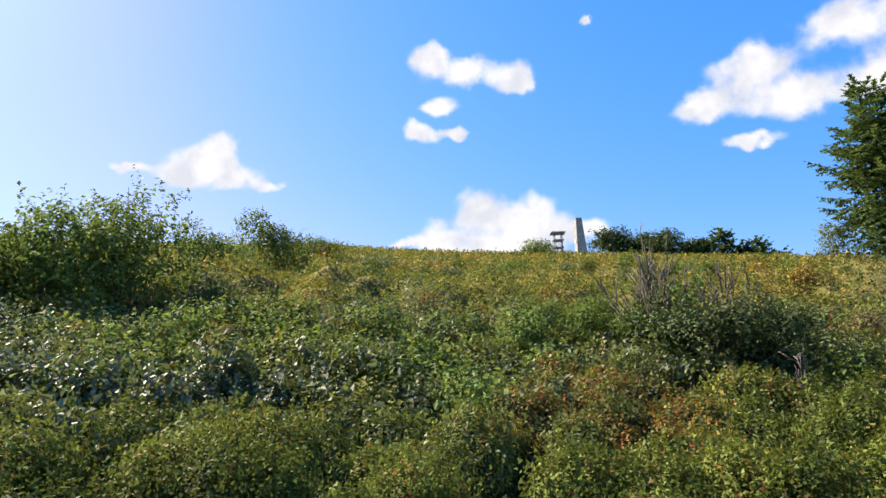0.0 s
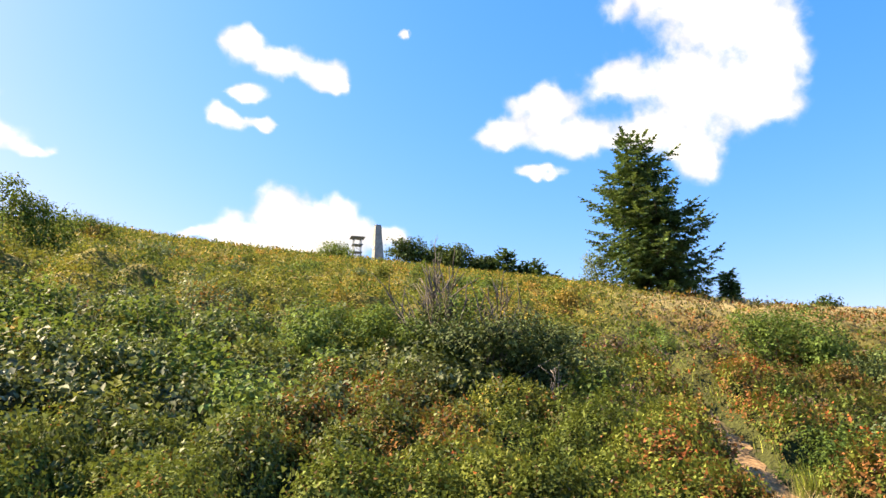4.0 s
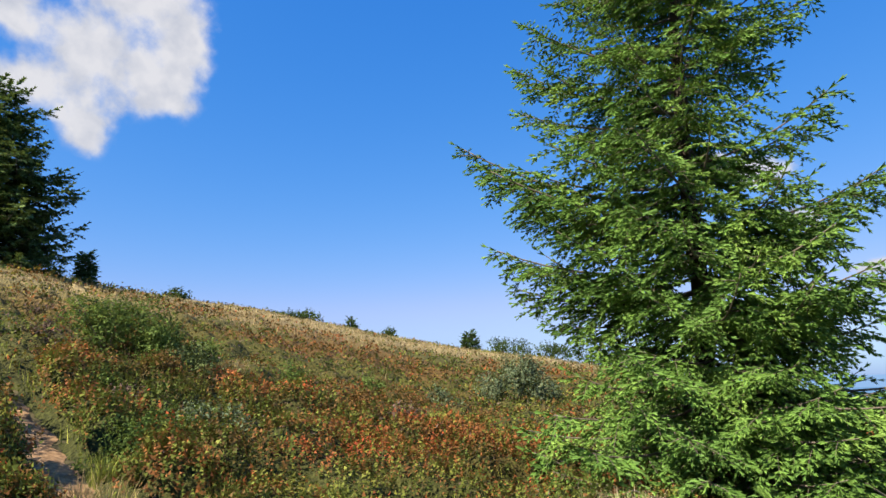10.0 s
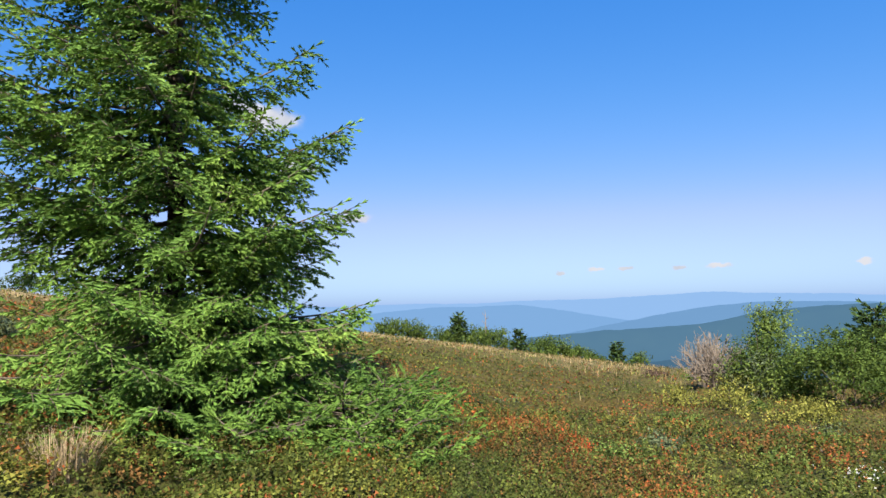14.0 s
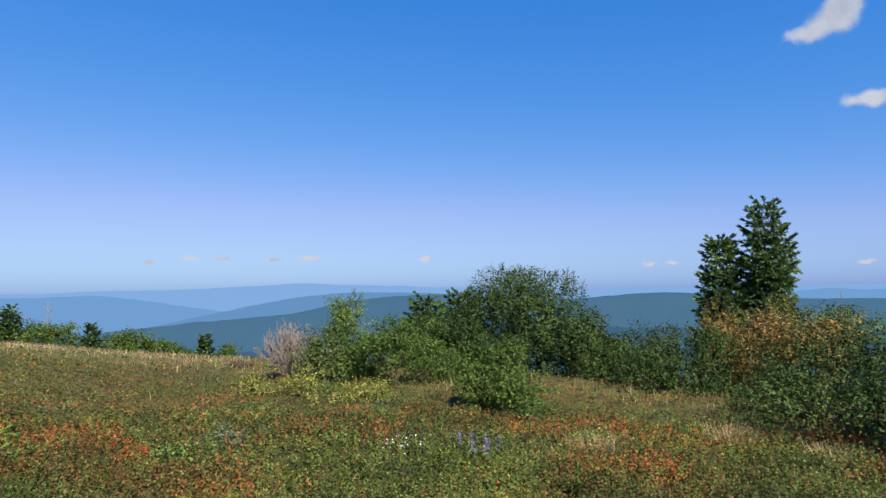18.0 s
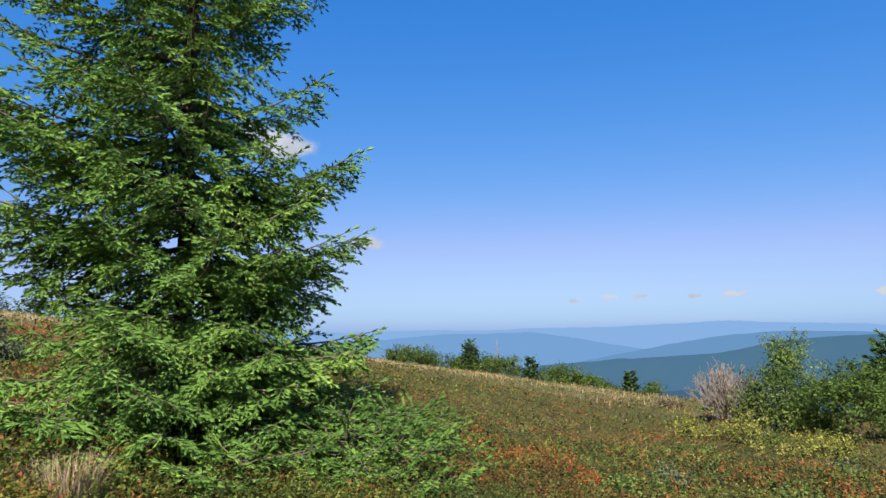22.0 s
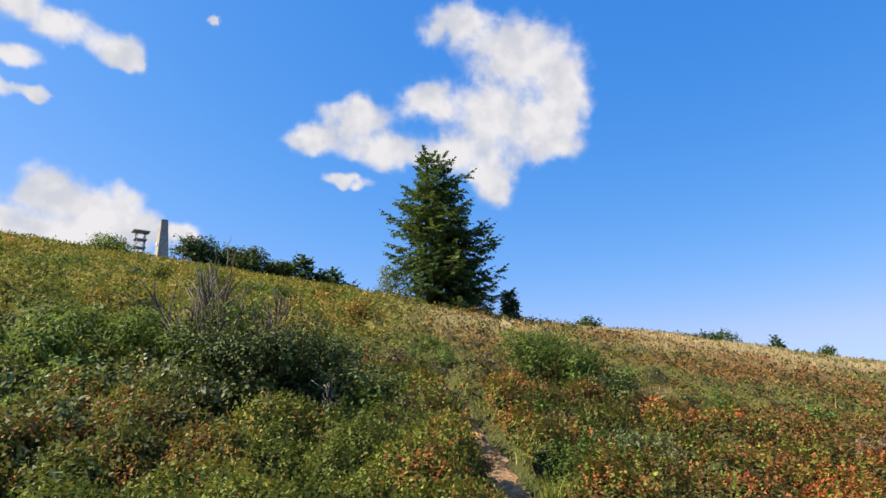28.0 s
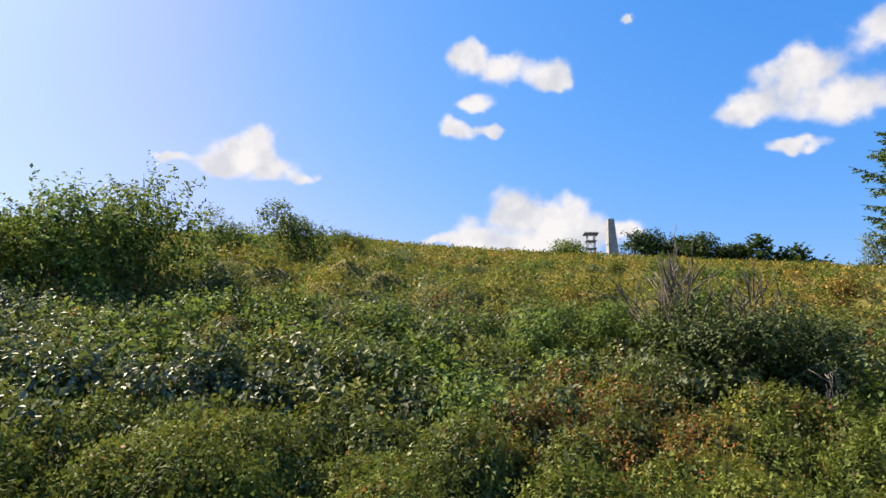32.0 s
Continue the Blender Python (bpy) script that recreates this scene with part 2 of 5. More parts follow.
def leaf_material(name, stops, patch=0.8, rough=0.6, through_light=0.25, shade=0.35, gloss=0.1, clumps=0.0, spread=0.5):
    """Foliage: hue by patches of the plan and leaf by leaf, thin enough to let light through."""
    m, nt, bsdf, out = shader(name)
    geo = nt.nodes.new("ShaderNodeNewGeometry")
    leaf = geo.outputs["Random Per Island"]
    add = nt.nodes.new("ShaderNodeMath")
    add.operation = 'MULTIPLY_ADD'
    nt.links.new(leaf, add.inputs[0])
    add.inputs[1].default_value = 0.07 if clumps else 0.22
    sub = nt.nodes.new("ShaderNodeMath")
    sub.operation = 'MULTIPLY_ADD'
    nt.links.new(place_noise(nt, patch, 3), sub.inputs[0])
    sub.inputs[1].default_value, sub.inputs[2].default_value = (1.1, -0.14) if clumps else (1.5, -0.41)
    nt.links.new(sub.outputs[0], add.inputs[2])
    hue = add.outputs[0]
    if clumps:
        at = nt.nodes.new("ShaderNodeAttribute")
        at.attribute_name = "clump"
        more = nt.nodes.new("ShaderNodeMath")
        more.operation = 'MULTIPLY_ADD'
        more.inputs[1].default_value = clumps
        nt.links.new(at.outputs["Fac"], more.inputs[0])
        nt.links.new(hue, more.inputs[2])
        hue = more.outputs[0]
    col = ramp(nt, hue, stops)
    light = nt.nodes.new("ShaderNodeMapRange")
    light.inputs["From Min"].default_value, light.inputs["From Max"].default_value = 0.3, 0.7
    light.inputs["To Min"].default_value, light.inputs["To Max"].default_value = 1 - shade, 1 + shade
    nt.links.new(place_noise(nt, 9.0, 2), light.inputs["Value"])
    col = mixed(nt, 1.0, col, light.outputs[0], 'MULTIPLY')
    own = nt.nodes.new("ShaderNodeMapRange")
    own.inputs["To Min"].default_value, own.inputs["To Max"].default_value = 1 - 0.95 * spread, 1 + 1.1 * spread
    nt.links.new(leaf, own.inputs["Value"])
    col = mixed(nt, 1.0, col, own.outputs[0], 'MULTIPLY')
    nt.links.new(col, bsdf.inputs["Base Color"])
    bsdf.inputs["Roughness"].default_value = rough
    bsdf.inputs["Specular IOR Level"].default_value = gloss
    tr = nt.nodes.new("ShaderNodeBsdfTranslucent")
    nt.links.new(mixed(nt, 0.4, col, (0.22, 0.27, 0.04)), tr.inputs["Color"])
    mx = nt.nodes.new("ShaderNodeMixShader")
    mx.inputs[0].default_value = through_light
    nt.links.new(bsdf.outputs[0], mx.inputs[1])
    nt.links.new(tr.outputs[0], mx.inputs[2])
    nt.links.new(mx.outputs[0], out.inputs["Surface"])
    return m


def plain_material(name, a, b, scale, rough=0.85, bump=0.4, bump_scale=40.0):
    m, nt, bsdf, out = shader(name)
    nt.links.new(ramp(nt, place_noise(nt, scale, 6), [(0.3, a), (0.7, b)]), bsdf.inputs["Base Color"])
    bsdf.inputs["Roughness"].default_value = rough
    bsdf.inputs["Specular IOR Level"].default_value = 0.25
    bp = nt.nodes.new("ShaderNodeBump")
    bp.inputs["Strength"].default_value = bump
    bp.inputs["Distance"].default_value = 0.02
    nt.links.new(place_noise(nt, bump_scale, 6), bp.inputs["Height"])
    nt.links.new(bp.outputs[0], bsdf.inputs["Normal"])
    return m


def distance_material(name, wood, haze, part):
    """Far hills: woods mostly covered by an emission colour that stands in for the hazy air before them."""
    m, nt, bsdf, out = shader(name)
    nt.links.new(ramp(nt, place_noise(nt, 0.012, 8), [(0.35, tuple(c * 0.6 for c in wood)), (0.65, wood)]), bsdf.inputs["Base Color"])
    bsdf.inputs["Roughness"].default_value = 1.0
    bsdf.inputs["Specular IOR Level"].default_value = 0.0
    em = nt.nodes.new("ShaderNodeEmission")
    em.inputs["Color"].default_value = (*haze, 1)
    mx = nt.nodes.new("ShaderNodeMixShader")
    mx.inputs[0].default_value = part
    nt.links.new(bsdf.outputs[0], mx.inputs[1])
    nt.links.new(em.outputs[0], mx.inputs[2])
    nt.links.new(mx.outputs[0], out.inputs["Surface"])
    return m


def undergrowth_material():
    """The dense tangle under the leaves: moss, stems and small leaves, its hue by what grows there, its near tone
    darkened in place of gap shade.
    """
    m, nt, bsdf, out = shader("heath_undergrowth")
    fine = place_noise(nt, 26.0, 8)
    # near tone: shade between the clumps put into the colour
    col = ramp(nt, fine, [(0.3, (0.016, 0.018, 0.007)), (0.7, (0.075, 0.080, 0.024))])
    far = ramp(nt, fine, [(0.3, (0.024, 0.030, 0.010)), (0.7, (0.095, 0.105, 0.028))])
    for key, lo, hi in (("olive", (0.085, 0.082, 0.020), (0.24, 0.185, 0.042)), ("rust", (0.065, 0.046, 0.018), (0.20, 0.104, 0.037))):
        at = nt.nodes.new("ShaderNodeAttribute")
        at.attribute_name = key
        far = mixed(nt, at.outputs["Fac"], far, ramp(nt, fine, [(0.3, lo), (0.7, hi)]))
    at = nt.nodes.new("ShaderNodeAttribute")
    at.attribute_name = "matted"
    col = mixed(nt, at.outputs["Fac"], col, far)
    at = nt.nodes.new("ShaderNodeAttribute")
    at.attribute_name = "straw"
    col = mixed(nt, at.outputs["Fac"], col, ramp(nt, fine, [(0.3, (0.20, 0.15, 0.07)), (0.7, (0.46, 0.36, 0.19))]))
    nt.links.new(col, bsdf.inputs["Base Color"])
    bsdf.inputs["Roughness"].default_value = 0.9
    bsdf.inputs["Specular IOR Level"].default_value = 0.1
    bp = nt.nodes.new("ShaderNodeBump")
    bp.inputs["Strength"].default_value, bp.inputs["Distance"].default_value = 1.0, 0.06
    nt.links.new(place_noise(nt, 18.0, 7), bp.inputs["Height"])
    nt.links.new(bp.outputs[0], bsdf.inputs["Normal"])
    return m


soil = plain_material("heath_soil", (0.05, 0.045, 0.018), (0.11, 0.085, 0.035), 1.3, 0.95, 0.6, 30)
dirt = plain_material("trodden_dirt", (0.15, 0.085, 0.040), (0.40, 0.245, 0.125), 22, 0.95, 0.5, 90)
bark = plain_material("spruce_bark", (0.022, 0.017, 0.013), (0.065, 0.050, 0.038), 9, 0.9, 0.8, 60)
twig_wood = plain_material("twig_bark", (0.07, 0.055, 0.04), (0.18, 0.15, 0.12), 14, 0.85, 0.4, 90)
grey_wood = plain_material("dead_grey_wood", (0.13, 0.105, 0.085), (0.27, 0.225, 0.19), 14, 0.85, 0.4, 90)
concrete = plain_material("weathered_concrete", (0.20, 0.19, 0.17), (0.36, 0.34, 0.31), 3.0, 0.9, 0.5, 25)
tower_paint = plain_material("grey_tower_timber", (0.15, 0.16, 0.16), (0.26, 0.27, 0.26), 1.0, 0.8, 0.1, 5)
paint_white = plain_material("white_plate_paint", (0.6, 0.6, 0.58), (0.75, 0.75, 0.72), 5, 0.6, 0.1, 20)

needles_near = leaf_material("fresh_spruce_needles", [(0.15, (0.062, 0.125, 0.030)), (0.5, (0.128, 0.238, 0.048)), (0.85, (0.225, 0.335, 0.070))], 1.1, 0.55, 0.2, 0.35, spread=0.15)
# brownish green taken darker, so that shade on the bush sits in the colour
leaf_shade = leaf_material("shade_dark_leaves", [(0.1, (0.036, 0.052, 0.018)), (0.5, (0.078, 0.102, 0.034)), (0.9, (0.15, 0.165, 0.062))], 1.0, 0.6, 0.12)
needles_young = leaf_material("young_spruce_needles", [(0.15, (0.055, 0.115, 0.028)), (0.5, (0.14, 0.25, 0.05)), (0.85, (0.24, 0.37, 0.08))], 1.6, 0.55, 0.3, 0.3, spread=0.2)
needles_dark = leaf_material("dark_spruce_needles", [(0.15, (0.038, 0.072, 0.027)), (0.5, (0.074, 0.126, 0.042)), (0.85, (0.135, 0.186, 0.063))], 0.7, 0.55, 0.25, 0.3)
leaf_fresh = leaf_material("fresh_green_leaves", [(0.1, (0.070, 0.112, 0.030)), (0.5, (0.138, 0.200, 0.050)), (0.9, (0.25, 0.330, 0.075))], 1.0, 0.6, 0.35)
leaf_mid = leaf_material("mid_green_leaves", [(0.1, (0.042, 0.074, 0.018)), (0.5, (0.084, 0.130, 0.029)), (0.9, (0.175, 0.225, 0.052))], 1.0, 0.6, 0.35)
leaf_dark = leaf_material("dark_green_leaves", [(0.1, (0.024, 0.042, 0.011)), (0.5, (0.044, 0.072, 0.018)), (0.9, (0.084, 0.116, 0.026))], 0.8, 0.6, 0.14)
leaf_grey = leaf_material("grey_green_leaves", [(0.1, (0.062, 0.088, 0.048)), (0.5, (0.118, 0.150, 0.080)), (0.9, (0.205, 0.228, 0.130))], 1.0, 0.55, 0.25)
leaf_yellow = leaf_material("yellowing_leaves", [(0.1, (0.12, 0.14, 0.03)), (0.5, (0.22, 0.22, 0.05)), (0.9, (0.34, 0.30, 0.07))], 1.2)
leaf_rowan = leaf_material("rowan_leaves_turning", [(0.2, (0.06, 0.09, 0.03)), (0.42, (0.14, 0.125, 0.04)), (0.62, (0.27, 0.145, 0.045)), (0.95, (0.42, 0.17, 0.05))], 0.45)
heath_green = leaf_material("bilberry_leaves_green", [(0.12, (0.048, 0.066, 0.018)), (0.48, (0.112, 0.136, 0.028)), (0.78, (0.165, 0.165, 0.034)), (1.0, (0.24, 0.120, 0.034))], 1.1, 0.6, 0.22, 0.4, 0.06, 0.5)
heath_red = leaf_material("bilberry_leaves_rust", [(0.10, (0.056, 0.054, 0.018)), (0.36, (0.122, 0.070, 0.024)), (0.70, (0.215, 0.080, 0.026)), (1.0, (0.34, 0.062, 0.024))], 0.9, 0.6, 0.2, 0.4, 0.1, 0.65)
rust_leaf = leaf_material("bilberry_leaves_orange", [(0.12, (0.115, 0.080, 0.022)), (0.5, (0.235, 0.100, 0.028)), (0.88, (0.36, 0.120, 0.030))], 1.4, 0.6, 0.25)
heath_moss = leaf_material("crowberry_leaves_green", [(0.10, (0.038, 0.052, 0.015)), (0.45, (0.078, 0.100, 0.025)), (0.75, (0.122, 0.138, 0.032)), (0.98, (0.14, 0.125, 0.034))], 0.7, 0.6, 0.2, 0.4, 0.1, 0.4)
heath_brown = leaf_material("heather_brown", [(0.15, (0.056, 0.039, 0.033)), (0.5, (0.112, 0.073, 0.058)), (0.85, (0.172, 0.120, 0.103))], 1.2, 0.75, 0.15, 0.4)
slope_olive = leaf_material("slope_leaves_olive", [(0.12, (0.058, 0.084, 0.022)), (0.46, (0.168, 0.166, 0.034)), (0.74, (0.285, 0.200, 0.042)), (1.0, (0.37, 0.165, 0.046))], 0.35, 0.6, 0.25, 0.3, 0.06, 0.8)
bramble_leaf = leaf_material("bramble_leaves", [(0.15, (0.060, 0.077, 0.028)), (0.5, (0.120, 0.138, 0.054)), (0.85, (0.206, 0.211, 0.110))], 1.2, 0.55, 0.3, 0.35, 0.18)
straw = leaf_material("dry_straw_grass", [(0.15, (0.206, 0.150, 0.069)), (0.5, (0.344, 0.258, 0.129)), (0.85, (0.447, 0.361, 0.198))], 0.6, 0.7, 0.25, 0.3)
shrub_orange = leaf_material("shrub_leaves_orange", [(0.12, (0.120, 0.095, 0.026)), (0.45, (0.258, 0.172, 0.039)), (0.75, (0.361, 0.198, 0.052)), (0.95, (0.413, 0.146, 0.052))], 1.0)
bramble_gloss = leaf_material("glossy_bramble_leaves", [(0.15, (0.06, 0.075, 0.035)), (0.5, (0.11, 0.13, 0.07)), (0.85, (0.21, 0.22, 0.15))], 1.2, 0.5, 0.2, 0.35, 0.28)
grass_green = leaf_material("green_grass", [(0.15, (0.136, 0.175, 0.033)), (0.5, (0.286, 0.310, 0.065)), (0.85, (0.497, 0.445, 0.131))], 0.8, 0.5, 0.3, 0.25)
dead_tuft = leaf_material("dead_grey_tuft", [(0.15, (0.241, 0.175, 0.108)), (0.5, (0.407, 0.310, 0.195)), (0.85, (0.572, 0.445, 0.292))], 2.0, 0.7, 0.15, 0.25)
petal = leaf_material("violet_petals", [(0.2, (0.16, 0.12, 0.26)), (0.8, (0.27, 0.20, 0.38))], 4.0, 0.7, 0.3, 0.2)
petal_white = leaf_material("pale_seed_heads", [(0.2, (0.630, 0.630, 0.588)), (0.8, (0.750, 0.750, 0.750))], 4.0, 0.7, 0.3, 0.2)

# ---- the land ----
def build_land():
    rings = np.concatenate([[0.0], np.geomspace(0.4, 4850, 130)])
    n = 240
    a = np.arange(n) * 2 * math.pi / n
    x, y = -np.sin(a) * rings[1:, None], np.cos(a) * rings[1:, None]
    v = np.concatenate([[[0, 0, float(land(0.01, 0.01))]], np.stack([x, y, land(x, y)], -1).reshape(-1, 3)])
    k = np.arange(len(rings) - 2)[:, None] * n
    i, j = np.arange(n), (np.arange(n) + 1) % n
    q = np.stack([1 + k + i, 1 + k + j, 1 + k + n + j, 1 + k + n + i], -1).reshape(-1, 4)
    tri = np.concatenate([q[:, [0, 2, 1]], q[:, [0, 3, 2]], np.stack([np.zeros(n, int), 1 + i, 1 + j], 1)])
    ob = new("ground", mesh_from("ground", v, tri, soil, True))
    return tagged(ob, "hillside of dark heath soil falling to a valley", "ground", kind="structure")


build_land()

# the trodden path that climbs the slope: bearing, distance
PATH_LINE = [(-45.5, 4.6), (-43.4, 5.6), (-42.0, 6.1), (-40.4, 6.9), (-39.3, 7.9), (-36.8, 9.7), (-35.4, 11.5)]
path_xy = np.array([spot(*p) for p in PATH_LINE])
path_fine = np.stack([np.interp(np.linspace(0, len(path_xy) - 1, 90), range(len(path_xy)), path_xy[:, c]) for c in (0, 1)], 1)


def off_path(x, y):
    """Distance from the path's middle line."""
    best = np.full(np.shape(x), 99.0)
    for px, py in path_fine[::2]:
        best = np.minimum(best, np.hypot(x - px, y - py))
    return best


def build_path():
    way = unit(np.gradient(path_fine, axis=0))
    side = np.stack([-way[:, 1], way[:, 0]], 1)
    cols = []
    wide = 0.14 + 0.05 * np.sin(np.arange(len(path_fine)) * 0.7)
    wide = wide * (1 - 0.8 * smooth(50, 80, np.arange(len(path_fine))))
    for s in (-1, -0.5, 0, 0.5, 1):
        p = path_fine + side * wide[:, None] * s + rng.normal(size=(len(path_fine), 2)) * 0.02
        z = land(p[:, 0], p[:, 1]) + 0.012 * (1 - abs(s)) + 0.006
        cols.append(np.column_stack([p, z]))
    v = np.stack(cols, 1).reshape(-1, 3)
    i = (np.arange(len(path_fine) - 1)[:, None] * 5 + np.arange(4)).ravel()
    t = np.concatenate([np.stack([i, i + 1, i + 6], 1), np.stack([i, i + 6, i + 5], 1)])
    ob = new("footpath", mesh_from("footpath", v, t, dirt, True))
    tagged(ob, "narrow trodden path of bare brown dirt", "path", kind="structure")


build_path()

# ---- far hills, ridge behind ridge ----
# third entry is the painted haze colour, paler with distance; last its share
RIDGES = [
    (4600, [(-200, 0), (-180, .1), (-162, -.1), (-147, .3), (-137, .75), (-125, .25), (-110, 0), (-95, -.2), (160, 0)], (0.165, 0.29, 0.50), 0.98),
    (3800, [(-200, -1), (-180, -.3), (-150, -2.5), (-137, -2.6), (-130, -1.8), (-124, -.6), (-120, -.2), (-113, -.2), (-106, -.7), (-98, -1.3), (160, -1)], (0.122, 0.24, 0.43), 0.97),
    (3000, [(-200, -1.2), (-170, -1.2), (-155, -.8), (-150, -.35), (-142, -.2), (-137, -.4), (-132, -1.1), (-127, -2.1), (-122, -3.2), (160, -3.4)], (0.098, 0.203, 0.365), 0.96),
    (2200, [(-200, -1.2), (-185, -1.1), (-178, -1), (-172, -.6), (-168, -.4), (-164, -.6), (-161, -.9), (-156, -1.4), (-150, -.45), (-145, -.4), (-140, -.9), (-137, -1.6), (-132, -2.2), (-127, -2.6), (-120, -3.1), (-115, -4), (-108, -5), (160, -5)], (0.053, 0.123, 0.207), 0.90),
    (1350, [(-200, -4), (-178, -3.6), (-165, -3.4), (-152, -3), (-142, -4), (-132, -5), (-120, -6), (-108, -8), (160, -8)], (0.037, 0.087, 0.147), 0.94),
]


def build_ridges():
    for n, (dist, line, haze, part) in enumerate(RIDGES):
        az = np.arange(-200, 160, 0.4)
        la = np.array([p[0] for p in line])
        el = np.interp(az, la, [p[1] for p in line])
        k = np.hanning(11)
        el = np.convolve(np.pad(el, 5, mode="edge"), k / k.sum(), mode="valid")
        el = el + (fbm(az / 5.0, az * 0 + n, 40 + n, 4) - 0.5) * 0.30 + (value_noise(az * 2.2, az * 0 + n, 60 + n) - 0.5) * 0.06
        top = 1.6 + dist * np.tan(el * D2R)
        cols = []
        for f, low in ((0.72, 1.0), (0.82, 0.62), (0.91, 0.25), (0.97, 0.06), (1.0, 0.0), (1.05, 0.12)):
            z = top * (1 - low) + -345 * low + (fbm(az / 2.5 + f * 9, az * 0 + f * 40, 80 + n, 3) - 0.5) * 60 * min(low, 0.4)
            r = dist * f
            cols.append(np.stack([-np.sin(az * D2R) * r, np.cos(az * D2R) * r, z], 1))
        v = np.stack(cols, 1).reshape(-1, 3)
        i = (np.arange(len(az) - 1)[:, None] * 6 + np.arange(5)).ravel()
        t = np.concatenate([np.stack([i, i + 1, i + 7], 1), np.stack([i, i + 7, i + 6], 1)])
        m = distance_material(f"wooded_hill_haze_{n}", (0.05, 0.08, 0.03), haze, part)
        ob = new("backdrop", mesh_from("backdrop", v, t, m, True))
        tagged(ob, "wooded mountain ridge with painted blue summer haze", "mountain ridge", kind="structure")


build_ridges()

# ---- clouds: each a bank of billows as bearing, height, half width, half height in degrees ----
def cloud_material():
    m, nt, bsdf, out = shader("cloud")
    nt.nodes.remove(bsdf)
    at = nt.nodes.new("ShaderNodeAttribute")
    at.attribute_name = "thickness"
    no = nt.nodes.new("ShaderNodeTexNoise")
    no.inputs["Scale"].default_value, no.inputs["Detail"].default_value, no.inputs["Roughness"].default_value = 0.008, 8.0, 0.55
    tc = nt.nodes.new("ShaderNodeTexCoord")
    nt.links.new(tc.outputs["Object"], no.inputs["Vector"])
    add = nt.nodes.new("ShaderNodeMath")
    add.operation = 'MULTIPLY_ADD'
    nt.links.new(no.outputs["Fac"], add.inputs[0])
    add.inputs[1].default_value = 0.7
    nt.links.new(at.outputs["Fac"], add.inputs[2])
    mr = nt.nodes.new("ShaderNodeMapRange")
    mr.interpolation_type = 'SMOOTHSTEP'
    mr.inputs["From Min"].default_value, mr.inputs["From Max"].default_value = 0.60, 1.16
    nt.links.new(add.outputs[0], mr.inputs["Value"])
    keep = nt.nodes.new("ShaderNodeMath")
    keep.operation = 'MULTIPLY'
    edge = nt.nodes.new("ShaderNodeMapRange")
    edge.inputs["From Min"].default_value, edge.inputs["From Max"].default_value = 0.12, 0.5
    nt.links.new(at.outputs["Fac"], edge.inputs["Value"])
    nt.links.new(mr.outputs[0], keep.inputs[0])
    nt.links.new(edge.outputs[0], keep.inputs[1])
    thin = nt.nodes.new("ShaderNodeMath")
    thin.operation = 'MULTIPLY'
    thin.inputs[1].default_value = 0.96
    nt.links.new(keep.outputs[0], thin.inputs[0])
    # emission replaces sunlight on the cloud; grey noise stands in for shaded billows
    em = nt.nodes.new("ShaderNodeEmission")
    no2 = nt.nodes.new("ShaderNodeTexNoise")
    no2.inputs["Scale"].default_value, no2.inputs["Detail"].default_value = 0.0045, 6.0
    nt.links.new(tc.outputs["Object"], no2.inputs["Vector"])
    nt.links.new(ramp(nt, no2.outputs["Fac"], [(0.36, (0.72, 0.77, 0.90)), (0.60, (0.97, 0.99, 1.07))]), em.inputs["Color"])
    em.inputs["Strength"].default_value = CLOUD_GLOW
    tr = nt.nodes.new("ShaderNodeBsdfTransparent")
    mx = nt.nodes.new("ShaderNodeMixShader")
    nt.links.new(thin.outputs[0], mx.inputs[0])
    nt.links.new(tr.outputs[0], mx.inputs[1])
    nt.links.new(em.outputs[0], mx.inputs[2])
    nt.links.new(mx.outputs[0], out.inputs["Surface"])
    return m


CLOUD_GLOW = 0.44
GREAT = [(-35.8, 33.0, 3.9, 2.4), (-42.1, 30.6, 5.8, 3.6), (-46.7, 27.3, 3.0, 4.1), (-39.5, 25.1, 4.9, 3.2), (-26.4, 25.1, 3.7, 2.4), (-22.7, 22.5, 3.1, 1.7), (-33.3, 26.7, 3.3, 2.0), (-45.0, 23.1, 4.1, 2.7), (-35.3, 21.9, 4.9, 2.0), (-39.7, 19.3, 3.0, 2.8), (-28.8, 22.1, 3.7, 2.0), (-25.4, 19.3, 3.1, 0.6)]
RAGGED = [(2.7, 29.1, 2.3, 1.5), (-0.5, 27.8, 3.1, 1.6), (-4.8, 27.5, 2.4, 1.5), (-6.7, 26.6, 1.3, 1.0), (1.9, 25.1, 2.1, 0.9), (3.6, 22.6, 2.1, 1.1), (0.7, 22.8, 2.0, 0.5)]
LOW = [(-1.3, 15.6, 2.6, 2.2), (-4.6, 14.7, 3.1, 2.1), (-7.4, 14.9, 2.3, 2.3), (1.9, 13.5, 2.9, 1.5), (-10.1, 13.5, 2.6, 1.4), (-3.5, 12.4, 6.0, 1.5), (5.6, 13.2, 2.3, 0.5), (-11.6, 13.8, 1.6, 0.9)]
SUNWARD = [(22.5, 20.1, 2.1, 2.0), (23.8, 18.9, 2.8, 1.6), (20.5, 18.7, 2.9, 1.1), (17.7, 18.1, 1.5, 0.5), (26.0, 18.0, 1.8, 0.8), (29.0, 18.3, 1.8, 0.5)]
BEHIND = [(-97.6, 16.0, 3.4, 1.5), (-100.1, 12.3, 2.6, 1.2), (-95.2, 17.0, 1.9, 0.9)]
